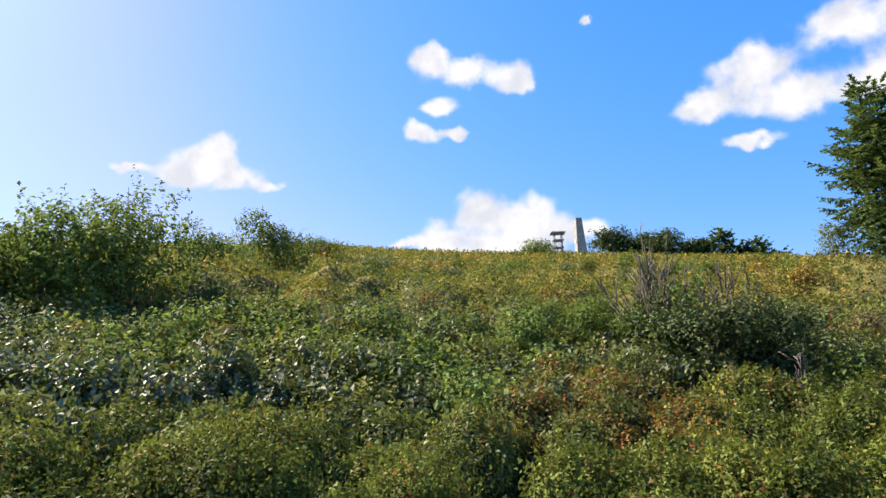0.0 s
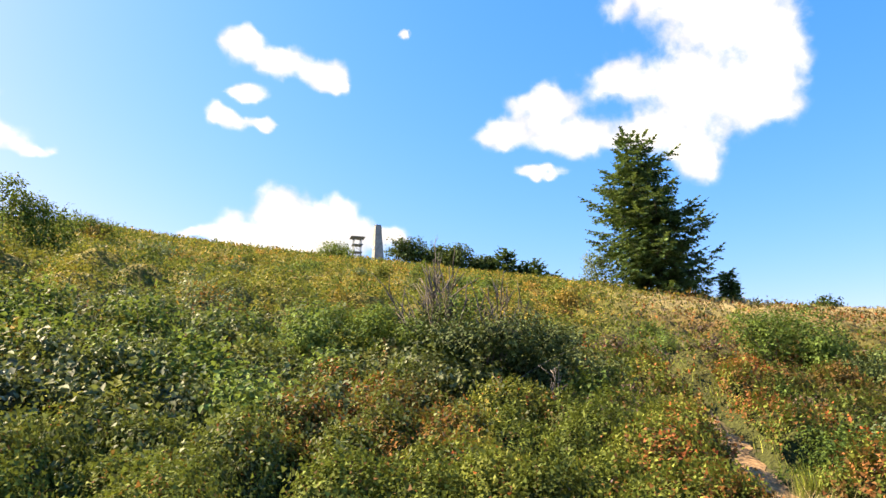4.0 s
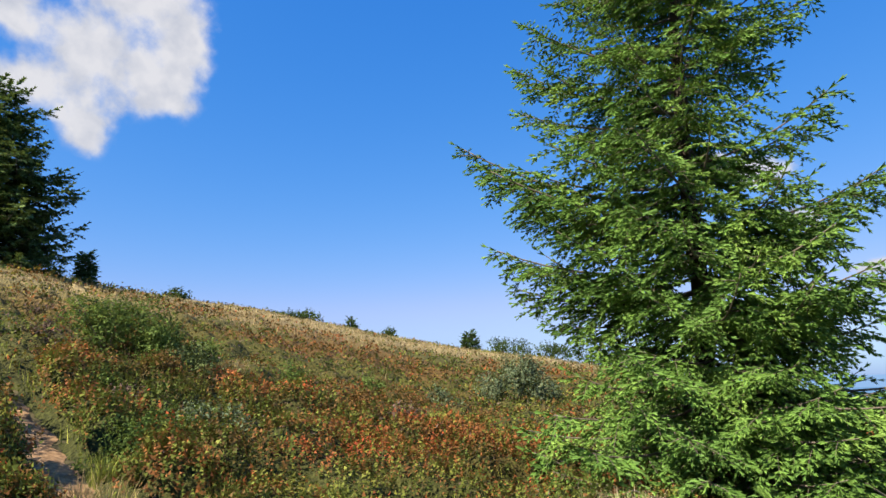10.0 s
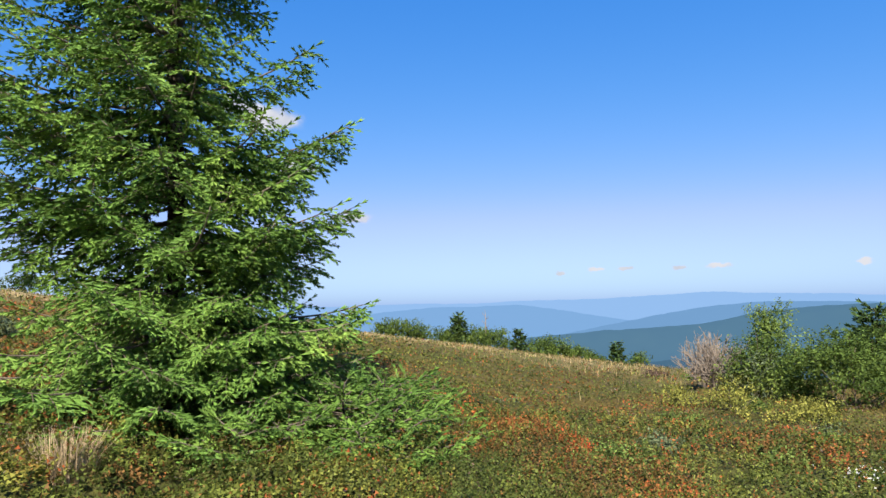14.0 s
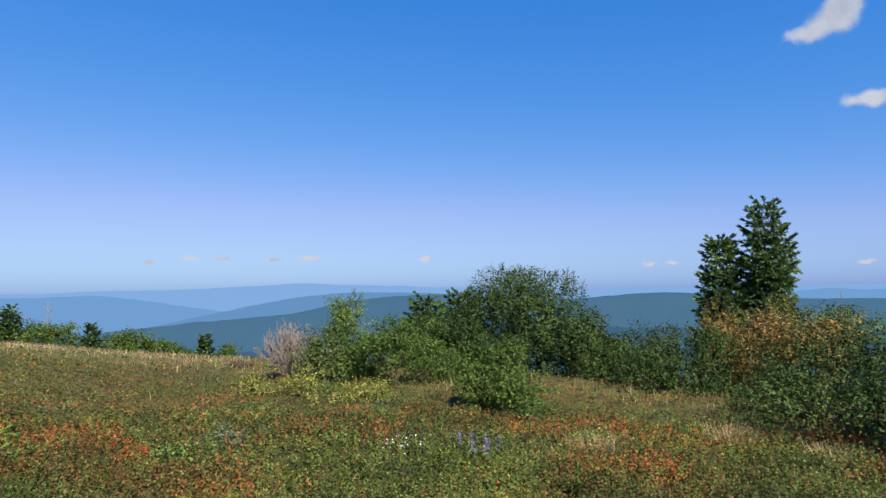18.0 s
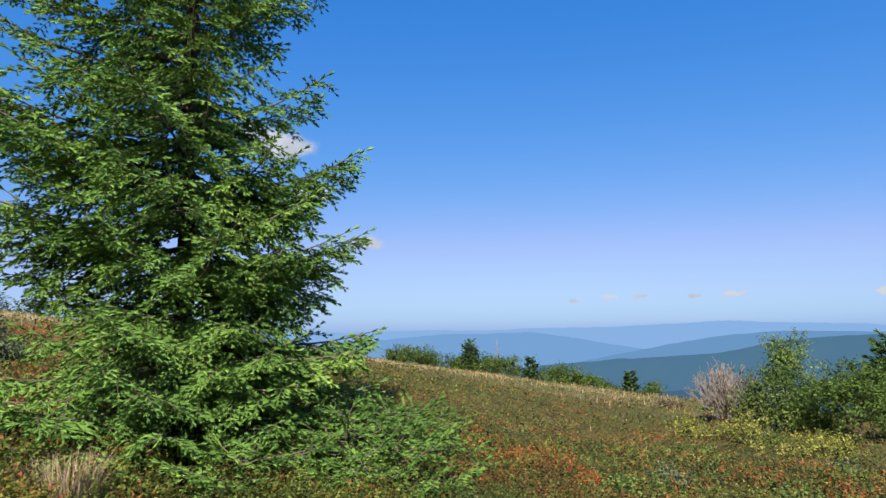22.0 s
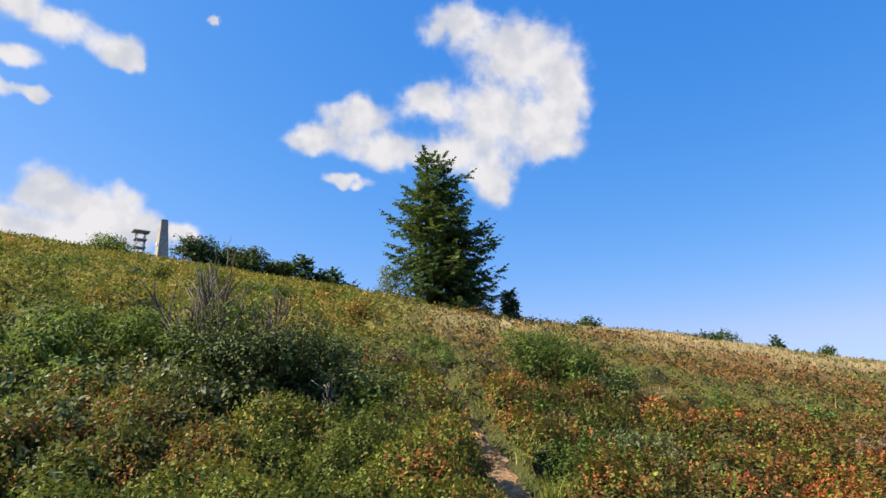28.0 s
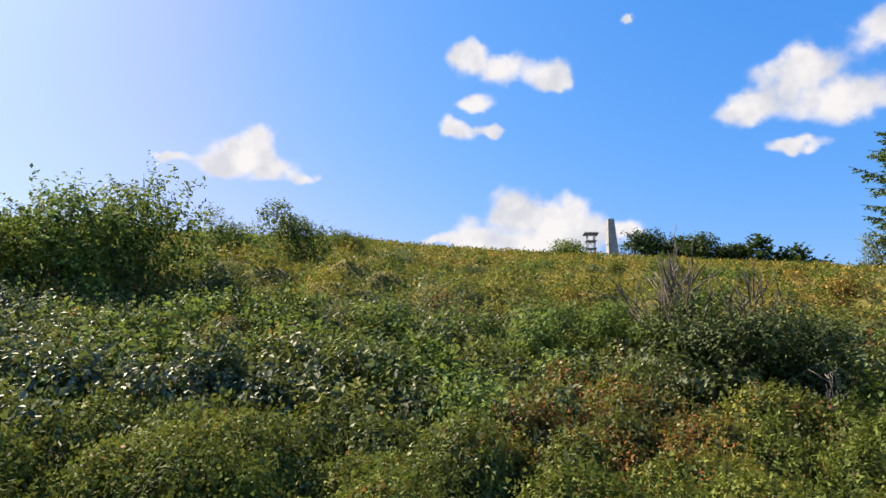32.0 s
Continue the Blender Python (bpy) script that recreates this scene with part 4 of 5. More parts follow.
obelisk = thing("obelisk", ground_at(-10.8, 52.4, 0.30), "tapering grey concrete obelisk standing on the crest", "monument")
obelisk.rotation_euler = (0.012, -0.03, radians(8))
block("plinth", 1.15, 1.1, 0.4, concrete, obelisk)
block("shaft", 0.86, 0.50, 3.22, concrete, obelisk, 0.4, 0.025)
block("cap", 0.51, 0.44, 0.07, concrete, obelisk, 3.62, 0.02)
plate = block("plate", 0.26, 0.26, 0.03, paint_white, obelisk, 0, 0.004, "small white metal plate")
plate.location, plate.rotation_euler = (-0.375, 0.0, 1.75), (0, radians(-90 + 3.2), 0)

tower = thing("lookout_tower", ground_at(-8.7, 190.9), "far grey timber lookout tower with platforms", "tower")
T_H, T_W = 29.1, 2.5
for sx in (-1, 1):
    for sy in (-1, 1):
        child("leg", [tube_arrays(np.array([[sx * T_W * 0.62, sy * T_W * 0.62, -1], [sx * T_W * 0.42, sy * T_W * 0.42, T_H]]), np.array([0.16, 0.13]), 6)], tower_paint, tower)
for z in np.arange(2, T_H - 3, 2.6):
    for a in range(4):
        p = [(1, 1), (-1, 1), (-1, -1), (1, -1), (1, 1)]
        w = T_W * (0.62 - 0.2 * z / T_H)
        q0, q1 = p[a], p[a + 1]
        child("brace", [tube_arrays(np.array([[q0[0] * w, q0[1] * w, z], [q1[0] * w, q1[1] * w, z + 2.4]]), np.array([0.07, 0.07]), 4)], tower_paint, tower)
for z, w in ((T_H - 4.6, 3.0), (T_H - 2.3, 3.2)):
    block("platform", w, w, 0.22, tower_paint, tower, z, 0.02)
block("roof", 4.4, 3.9, 0.3, tower_paint, tower, T_H, 0.03)

CREST = [("bush", -13.7, 56.5, 3.7, 3.3), ("bush", -18.0, 56.4, 4.3, 2.6), ("bush", -16.0, 56.9, 2.6, 1.9), ("bush", -20.3, 56.9, 2.4, 1.9), ("tree", -22.4, 56.3, 2.2, 3.0), ("tree", -25.0, 56.3, 2.4, 2.15), ("tree", -23.8, 57.1, 2.0, 1.9), ("tree", -26.5, 56.5, 1.7, 1.5)]
for kind, az, r, w, h in CREST:
    if kind == "bush":
        bush("crest_bush", ground_at(az, r, 0.1), w * 1.1, h * 1.0, 0.28, 2600, leaf_dark, "dark green beech bush on the crest behind the obelisk", group="bushes on the crest")
    else:
        conifer("crest_pine", ground_at(az, r, 0.1), h, lambda q, t, w=w: w * 0.5 * (1 - q) ** 0.6, needles_dark, "small dark conifer on the crest", "tree", "conifers on the crest",
                gap=0.3, per=6, shape=far_shoot, twig_gap=0.3, shoot_gap=0.3, shoot_len=0.5, thick=0.05)
bush("crest_shrub", ground_at(-7.4, 45.5), 4.0, 1.45, 0.16, 2200, leaf_mid, "green shrub beside the obelisk", airy=0.2)
dead = thing("dead_sapling", ground_at(-16.0, 53.6), "bare dead sapling on the crest", "tree")
child("trunk", [tube_arrays(np.array([[0, 0, -0.1], [0.04, 0, 1.4], [-0.05, 0, 2.3], [0.10, 0, 3.2]]), np.array([0.05, 0.04, 0.03, 0.012]), 5)], grey_wood, dead)
child("branchwork", [tube_arrays(np.array([[0, 0, 2.0], [-0.25, 0, 2.5], [-0.3, 0, 2.8]]), np.array([0.02, 0.015, 0.006]), 4), tube_arrays(np.array([[0.0, 0, 2.5], [0.22, 0, 2.9], [0.16, 0, 3.3]]), np.array([0.02, 0.015, 0.006]), 4)], grey_wood, dead)

# ---- the right-hand brow, far row ----
BROW = [("sprig", -47.7, 44.0, 1.2, 0.71), ("mound", -57.8, 49.4, 3.2, 0.71), ("spire", -62.1, 53.9, 0.6, 1.00), ("sprig", -65.4, 54.9, 1.0, 0.71), ("cone", -72.6, 58.1, 1.7, 1.95), ("mound", -75.8, 59.1, 3.9, 1.90),
        ("mound", -80.0, 60.1, 4.8, 1.66), ("mound", -83.9, 58.1, 5.6, 1.42), ("mound", -87.5, 59.4, 5.0, 1.33), ("mound", -107.9, 60.4, 3.5, 1.81), ("mound", -110.3, 60.2, 4.2, 2.18), ("mound", -112.9, 60.4, 2.6, 1.62),
        ("pine", -114.4, 60.1, 1.9, 3.14), ("mound", -116.1, 60.1, 4.6, 2.18), ("mound", -118.1, 60.6, 2.8, 2.18), ("cone", -119.7, 60.1, 1.4, 2.42), ("mound", -122.4, 60.1, 3.8, 2.24), ("mound", -124.8, 60.6, 3.2, 1.62),
        ("cone", -128.1, 60.1, 1.4, 2.66), ("mound", -129.6, 60.0, 2.7, 2.00), ("mound", -126.7, 60.4, 2.0, 1.23),
        ("mound", -114.2, 60.2, 4.4, 1.68), ("mound", -116.6, 60.2, 4.0, 1.82), ("mound", -121.6, 60.0, 4.6, 1.75), ("mound", -123.4, 60.4, 3.6, 1.68), ("mound", -110.2, 60.2, 3.6, 1.82), ("mound", -108.0, 60.4, 3.4, 1.68), ("mound", -126.0, 60.4, 3.0, 1.26)]
for kind, az, r, w, h in BROW:
    at = ground_at(az, r, 0.1)
    if kind in ("cone", "spire", "pine"):
        conifer("brow_spruce", at, h, lambda q, t, w=w: w * 0.55 * (1 - q) ** 0.6, needles_dark, "small dark spruce on the brow of the hill", "tree", "spruces on the brow",
                gap=0.28, per=6, shape=far_shoot, twig_gap=0.28, shoot_gap=0.28, shoot_len=0.46, thick=0.04, start=0.3 if kind == "pine" else 0.05)
    else:
        bush("brow_bush", at, w, h, 0.2, int(300 + 300 * w), leaf_mid if az < -90 else leaf_dark, "low green bush on the brow of the hill", group="bushes on the brow", airy=0.3 if kind == "sprig" else 0.15)
dead2 = thing("dead_tree", ground_at(-116.8, 59.9, 0.5), "thin dead tree standing among the brow bushes", "tree")
child("trunk", [tube_arrays(np.array([[0, 0, -0.1], [0.05, 0, 1.5], [-0.05, 0, 3.0], [0.04, 0, 4.2]]), np.array([0.08, 0.06, 0.04, 0.015]), 5)], grey_wood, dead2)
child("branchwork", [tube_arrays(np.array([[0, 0, z], [s * 0.35, 0.1 * s, z + 0.15], [s * 0.55, 0, z + 0.35]]), np.array([0.025, 0.02, 0.008]), 4) for z, s in ((2.0, 1), (2.5, -1), (2.9, 1), (3.3, -1), (3.6, 1))], grey_wood, dead2)

# ---- single shrubs, by bearing and distance ----
bush("elder_bush", ground_at(26.8, 11.6), 3.1, 2.35, 0.09, 6500, leaf_mid, "tall loose-leaved green bush on the slope", airy=0.8, stems=34, lobes=16, core=0.30)
bush("elder_bush", ground_at(32.4, 11.2), 2.6, 1.8, 0.09, 5000, leaf_fresh, "loose-leaved green bush on the slope", airy=0.6, stems=20, lobes=14, core=0.30)
bush("elder_bush", ground_at(37.5, 11.4), 2.8, 1.7, 0.085, 5000, leaf_mid, "loose-leaved green bush on the slope", airy=0.3, stems=10)
bush("slope_bush", ground_at(16.6, 17.0), 2.3, 1.85, 0.085, 5000, leaf_mid, "round green bush on the slope", airy=0.25, stems=10)
bush("slope_bush", ground_at(20.6, 16.4), 2.4, 1.6, 0.085, 4200, leaf_fresh, "round green bush on the slope", airy=0.2)
bush("slope_bush", ground_at(12.0, 24.0), 2.0, 1.0, 0.085, 2400, leaf_mid, "low green bush near the crest", airy=0.2)
# the dark bush: masses pierced by bare sticks, open and shaded underneath, more shade put into the leaf colour
bush("dark_bush", ground_at(-20.9, 8.4), 2.2, 1.12, 0.055, 7500, leaf_shade, "dark green bush pierced by bare sticks", airy=0.15, stems=18, base=0.14)
bush("dark_bush", ground_at(-26.0, 9.0), 1.9, 0.92, 0.055, 5500, leaf_shade, "dark green bush pierced by bare sticks", airy=0.15, stems=14, base=0.12)
bush("dark_bush", ground_at(-15.5, 9.2), 2.1, 1.08, 0.06, 6500, leaf_mid, "dense green bush on the slope", airy=0.15)
bush("dark_bush", ground_at(-9.0, 9.6), 2.2, 0.85, 0.06, 6000, leaf_mid, "dense green bush on the slope", airy=0.15)
bush("dark_bush", ground_at(-31.5, 10.6), 1.5, 0.55, 0.05, 3500, heath_brown, "low brown shrub beside the dark bush", airy=0.15)
bare_bush("dead_sticks", ground_at(-17.2, 8.9), 1.5, 1.75, 34, twig_wood, "bare brown sticks rising from the dark bush")
bare_bush("dead_sticks", ground_at(-22.2, 8.7), 1.1, 1.65, 18, twig_wood, "bare brown sticks rising from the dark bush")
bare_bush("dead_sticks", ground_at(-26.8, 7.4), 0.28, 0.80, 3, grey_wood, "thin pale dead twig beside the dark bush")
bare_bush("dead_sticks", ground_at(-22.2, 7.3), 0.2, 0.8, 2, twig_wood, "thin brown dead stem below the dark bush")
bush("path_shrub", ground_at(-43.6, 11.6), 1.8, 1.15, 0.055, 5000, leaf_mid, "fresh green shrub above the path", airy=0.3, base=0.10)
bush("path_shrub", ground_at(-47.4, 11.4), 1.4, 0.80, 0.055, 4200, leaf_fresh, "fresh green shrub above the path", airy=0.15)
bush("path_shrub", ground_at(-49.2, 11.0), 1.1, 0.62, 0.05, 4200, leaf_shade, "dark low shrub beside the green one", airy=0.1)
bush("willow_bush", ground_at(-75.9, 15.6), 2.0, 1.25, 0.07, 4200, leaf_grey, "grey-green low willow bush in the heath", airy=0.15)

# mounded shrubs all over the near slope
def strewn(count, a0, a1, r0, r1, keep_off=0.5):
    out = []
    while len(out) < count:
        az, r = rng.uniform(a0, a1), math.exp(rng.uniform(math.log(r0), math.log(r1)))
        x, y = spot(az, r)
        if off_path(np.array(x), np.array(y)) > keep_off and all((x - q[0]) ** 2 + (y - q[1]) ** 2 > (0.045 * r) ** 2 for q in out):
            out.append((x, y, az, r))
    return out


SHRUBS = [(slope_olive, "rounded shrub with yellowing olive leaves"), (leaf_fresh, "rounded fresh green shrub on the slope"), (shrub_orange, "rounded shrub with orange-tinged leaves"),
          (leaf_mid, "dark green rounded shrub on the slope"), (bramble_leaf, "mound of dark bramble on the slope"), (leaf_grey, "grey-green rounded shrub on the slope")]
for x, y, az, r in strewn(120, -30, 43, 8.6, 26):
    w = rng.uniform(0.6, 1.4)
    pick = rng.choice(6, p=(0.34, 0.16, 0.26, 0.14, 0.04, 0.06) if r > 11 else (0.20, 0.18, 0.08, 0.26, 0.20, 0.08))
    bush("slope_shrub", (x, y, float(land(x, y)) - 0.03), w, w * rng.uniform(0.45, 0.72), 0.036 + 0.0028 * r, int(720 * w), *SHRUBS[pick], group="shrubs on the near slope", airy=0.2, stems=6, lobes=7)
for x, y, az, r in strewn(60, -8, 43, 6.3, 9.6):
    w = rng.uniform(0.7, 1.3)
    pick = rng.choice(6, p=(0.06, 0.20, 0.04, 0.30, 0.34, 0.06))
    bush("thicket_shrub", (x, y, float(land(x, y)) - 0.03), w, w * rng.uniform(0.42, 0.70), 0.075, int(800 * w), *SHRUBS[pick], group="thicket on the near slope", airy=0.3, stems=8, lobes=6, slender=0.6)
for x, y, az, r in strewn(48, -178, 36, 4.6, 9.0, 0.35):
    w = rng.uniform(0.35, 0.75)
    rust = fbm(x / 2.6, y / 2.6, 101, 4) * 0.6 + fbm(x / 7.0, y / 7.0, 151, 3) * 0.4
    red = (az < -32 and rust > 0.5 and az > -125) or (-24 < az < -5 and r < 7)
    bush("bilberry_bush", (x, y, float(land(x, y)) - 0.03), w, rng.uniform(0.24, 0.42) * (0.8 if az < -110 else 1.0), 0.022 + 0.0026 * r, int(1000 * w), heath_red if red else heath_green,
         "rust-red bilberry bush in the heath" if red else "green bilberry bush in the heath", group="bilberry bushes", airy=0.2, stems=5, lobes=6)

for x, y, az, r in strewn(20, -18.5, -4.5, 5.5, 6.9):
    w = rng.uniform(0.45, 0.75)
    bush("bilberry_bush", (x, y, float(land(x, y)) - 0.02), w, rng.uniform(0.34, 0.48), 0.040, int(1100 * w), rust_leaf, "bright rust-orange bilberry bush below the thicket", group="bilberry bushes", airy=0.15, stems=5, lobes=7)

MOUNDS = [(heath_brown, "brown faded heather mound"), (leaf_mid, "dark green low shrub in the heath"), (heath_red, "rust-red bilberry mound in the heath"), (leaf_fresh, "fresh green low shrub in the heath"), (leaf_grey, "pale green low shrub in the heath")]
for x, y, az, r in strewn(38, -70, -27, 6.5, 18):
    w = rng.uniform(0.45, 0.95)
    pick = rng.choice(5, p=(0.34, 0.22, 0.30, 0.10, 0.04))
    bush("heath_mound", (x, y, float(land(x, y)) - 0.03), w, w * rng.uniform(0.5, 0.8), 0.02 + 0.0026 * r, int(1200 * w), *MOUNDS[pick], group="mounds in the heath", airy=0.2, stems=5, lobes=6)
for x, y, az, r in strewn(30, -158, -70, 6.5, 26):
    w = rng.uniform(0.35, 0.8)
    pick = rng.choice(5, p=(0.22, 0.18, 0.18, 0.22, 0.20))
    bush("heath_mound", (x, y, float(land(x, y)) - 0.03), w, w * rng.uniform(0.3, 0.55), 0.02 + 0.0026 * r, int(1000 * w), *MOUNDS[pick], group="mounds in the heath", airy=0.3, stems=5, lobes=6)
for x, y, az, r in strewn(16, -31, -8, 7.9, 10.0):
    w = rng.uniform(0.6, 1.1)
    pick = rng.choice(6, p=(0.10, 0.16, 0.0, 0.40, 0.30, 0.04))
    bush("thicket_shrub", (x, y, float(land(x, y)) - 0.03), w, w * rng.uniform(0.42, 0.66), 0.07, int(800 * w), *SHRUBS[pick], group="thicket on the near slope", airy=0.3, stems=8, lobes=6, slender=0.6)
for az, r, w in ((36, 6.0, 0.9), (31, 5.7, 0.8), (27, 6.3, 1.0), (22, 6.1, 0.8), (18, 6.5, 0.8), (38, 5.2, 0.8), (13, 6.3, 0.7), (28, 5.2, 0.7), (33, 6.8, 0.9), (4, 6.6, 0.6), (-3, 6.9, 0.6)):
    bush("bramble_bush", ground_at(az, r, 0.02), w, w * 0.74, 0.075, int(1000 * w), bramble_gloss, "bramble with broad pale-backed leaves", group="brambles", airy=0.35, stems=7, lobes=6, slender=0.62)

# the thicket on the right-hand slope
bare_bush("grey_thicket", ground_at(-134.5, 17.4), 1.8, 1.65, 120, grey_wood, "bare brownish leafless shrub")
bush("thicket_bush", ground_at(-138.0, 17.0), 1.62, 1.65, 0.07, 2800, leaf_mid, "slim green willow bush in the thicket", airy=0.3, group="thicket on the slope")
bush("thicket_bush", ground_at(-136.0, 17.8), 1.50, 1.3, 0.07, 1500, leaf_grey, "thin greyish willow bush in the thicket", airy=0.4, group="thicket on the slope")
bush("birch_tree", ground_at(-139.3, 24.7), 1.9, 2.95, 0.085, 4200, leaf_fresh, "slender young birch with a light green crown", "tree", base=0.25, trunk=0.05, airy=0.1, lobes=14, core=0.62)
bush("thicket_bush", ground_at(-143.7, 15.7), 2.38, 1.65, 0.07, 5200, leaf_mid, "round green willow bush in the thicket", airy=0.15, group="thicket on the slope")
bush("thicket_bush", ground_at(-147.7, 16.5), 1.88, 1.1, 0.07, 2500, leaf_mid, "low green willow bush in the thicket", airy=0.15, group="thicket on the slope")
bush("thicket_bush", ground_at(-151.8, 12.0), 2.00, 1.5, 0.06, 7000, leaf_mid, "dense dark green bush in front of the thicket", airy=0.15, group="thicket on the slope")
bush("thicket_bush", ground_at(-153.3, 11.4), 1.12, 0.9, 0.06, 2500, leaf_mid, "low green bush in front of the thicket", airy=0.15, group="thicket on the slope")
bush("yellow_bush", ground_at(-141.0, 12.2), 1.9, 0.45, 0.05, 2600, leaf_yellow, "low bush of yellowing leaves", airy=0.3)
bush("yellow_bush", ground_at(-135.2, 12.8), 1.1, 0.75, 0.05, 1300, leaf_yellow, "low bush of yellowing leaves", airy=0.5)
bush("yellow_bush", ground_at(-131.8, 13.3), 0.9, 0.5, 0.05, 900, leaf_yellow, "low bush of yellowing leaves", airy=0.5)
bush("thicket_bush", ground_at(-140.4, 16.6), 2.2, 1.25, 0.07, 4200, leaf_mid, "round green willow bush in the thicket", airy=0.1, group="thicket on the slope", lobes=12)
bush("thicket_bush", ground_at(-138.0, 17.2), 1.8, 1.2, 0.07, 3200, leaf_grey, "thin greyish willow bush in the thicket", airy=0.2, group="thicket on the slope", lobes=12)
bush("thicket_bush", ground_at(-145.4, 19.5), 2.6, 1.7, 0.08, 5200, leaf_mid, "broad green bush behind the thicket", airy=0.1, group="thicket on the slope", lobes=14)
bush("thicket_bush", ground_at(-148.6, 19.5), 2.4, 1.8, 0.08, 5200, leaf_dark, "dark green bush behind the thicket", airy=0.1, group="thicket on the slope", lobes=14)
bush("hornbeam_tree", ground_at(-154.9, 24.0, 0.4), 6.2, 4.6, 0.095, 34000, leaf_dark, "broad dark green tree with a domed crown", "tree", lobes=22, stems=16, trunk=0.16, core=0.85)
bush("hornbeam_tree", ground_at(-160.7, 22.5, 0.5), 3.6, 2.9, 0.12, 9000, leaf_dark, "broad dark green tree with a domed crown", "tree", lobes=10, trunk=0.1)
conifer("thicket_spruce", ground_at(-146.3, 24.7), 2.8, lambda h, t: 1.05 * (1 - h) ** 0.6, needles_dark, "dark spruce among the thicket", gap=0.26, per=7, shape=mid_shoot, twig_gap=0.17, shoot_gap=0.17, shoot_len=0.34, thick=0.05)
conifer("thicket_spruce", ground_at(-149.4, 25.5), 3.2, lambda h, t: 1.2 * (1 - h) ** 0.6, needles_dark, "dark spruce among the thicket", gap=0.26, per=7, shape=mid_shoot, twig_gap=0.17, shoot_gap=0.17, shoot_len=0.34, thick=0.05)
bush("green_thicket", ground_at(-168.4, 19.2, 0.2), 4.4, 2.4, 0.08, 9500, leaf_dark, "dense dark green bush at the wood's edge", lobes=14)
bush("dark_thicket", ground_at(-162.4, 20.5, 0.1), 2.6, 1.5, 0.08, 3500, leaf_dark, "low dark bush before the domed tree", lobes=9)
bush("green_thicket", ground_at(-165.9, 21.8, 0.4), 3.0, 3.0, 0.09, 4500, leaf_dark, "tall dark green bush at the wood's edge", lobes=10)
bush("rowan_tree", ground_at(-173.0, 21.8), 3.6, 3.5, 0.09, 9000, leaf_rowan, "rowan with leaves turning orange", "tree", lobes=14, trunk=0.07)
bush("rowan_tree", ground_at(-176.8, 18.8, 0.1), 3.2, 2.6, 0.09, 7500, leaf_rowan, "rowan with leaves turning orange", "tree", lobes=12)
conifer("edge_spruce", ground_at(-174.6, 25.5), 6.9, lambda h, t: 1.35 * (1 - h) ** 0.45 * (0.8 + 0.2 * math.sin(9 * h + t)), needles_dark, "tall ragged dark spruce at the wood's edge", gap=0.28, per=8, shape=mid_shoot, twig_gap=0.17, shoot_gap=0.17, shoot_len=0.34, thick=0.1)
conifer("edge_spruce", ground_at(-171.3, 25.5), 5.8, lambda h, t: 1.0 * (1 - h) ** 0.6, needles_dark, "slim dark spruce at the wood's edge", gap=0.28, per=8, shape=mid_shoot, twig_gap=0.17, shoot_gap=0.17, shoot_len=0.34, thick=0.08)
bush("green_thicket", ground_at(-180.0, 22.4), 3.0, 3.6, 0.09, 6500, leaf_mid, "tall green bush at the wood's edge", lobes=12)
bush("green_thicket", ground_at(173.5, 21.0), 3.6, 3.2, 0.09, 5000, leaf_mid, "tall green bush at the wood's edge", lobes=12)
# out of view, added only to throw shade on the bushes next to it
bush("dark_thicket", ground_at(164.5, 10.5), 4.4, 4.4, 0.10, 7000, leaf_dark, "unseen tall bush added to shade the wood's edge", lobes=14)
# dark leaf colour here deepens the shade these bushes stand in
bush("dark_thicket", ground_at(-179.5, 11.0), 3.4, 1.9, 0.065, 8000, leaf_dark, "bush in shade, its leaves coloured dark", lobes=14)
bush("dark_thicket", ground_at(-175.4, 14.0), 2.2, 1.1, 0.065, 4500, leaf_dark, "bush in shade, its leaves coloured dark", lobes=12)
bush("dark_thicket", ground_at(175.5, 9.2), 2.6, 1.5, 0.06, 5000, leaf_dark, "bush in shade, its leaves coloured dark", lobes=12)

bush("pale_shrub", ground_at(-124.5, 7.1, 0.02), 1.0, 0.42, 0.04, 1700, leaf_fresh, "low pale green shrub in the heath", airy=0.2)
bush("pale_shrub", ground_at(-128.5, 7.9, 0.02), 0.7, 0.36, 0.04, 1000, leaf_grey, "low grey-green shrub in the heath", airy=0.2)
bush("pale_shrub", ground_at(-131.0, 10.5, 0.02), 0.9, 0.45, 0.045, 1100, leaf_fresh, "low pale green shrub in the heath", airy=0.3)
seeds = bush("white_flower", ground_at(-142.6, 7.1, 0.02), 0.6, 0.3, 0.03, 700, leaf_mid, "low herb with small white seed heads", "flower", airy=0.3)
n = 70
p = rng.normal(size=(n, 3)) * [0.16, 0.16, 0.02] + np.array([0, 0, 0.27])
child("petals", [leaf_arrays(p, any_way(n, 0.4), any_way(n, 1.0), 0.022, 0.018)], petal_white, seeds)

# grass tufts and flowers
tuft("dead_grass_tuft", ground_at(-82.5, 6.2), 0.75, 0.55, 600, dead_tuft, "grey dead grass tuft before the spruce")
tuft("dead_grass_tuft", ground_at(-79.9, 6.6), 0.45, 0.42, 240, dead_tuft, "grey dead grass tuft before the spruce")
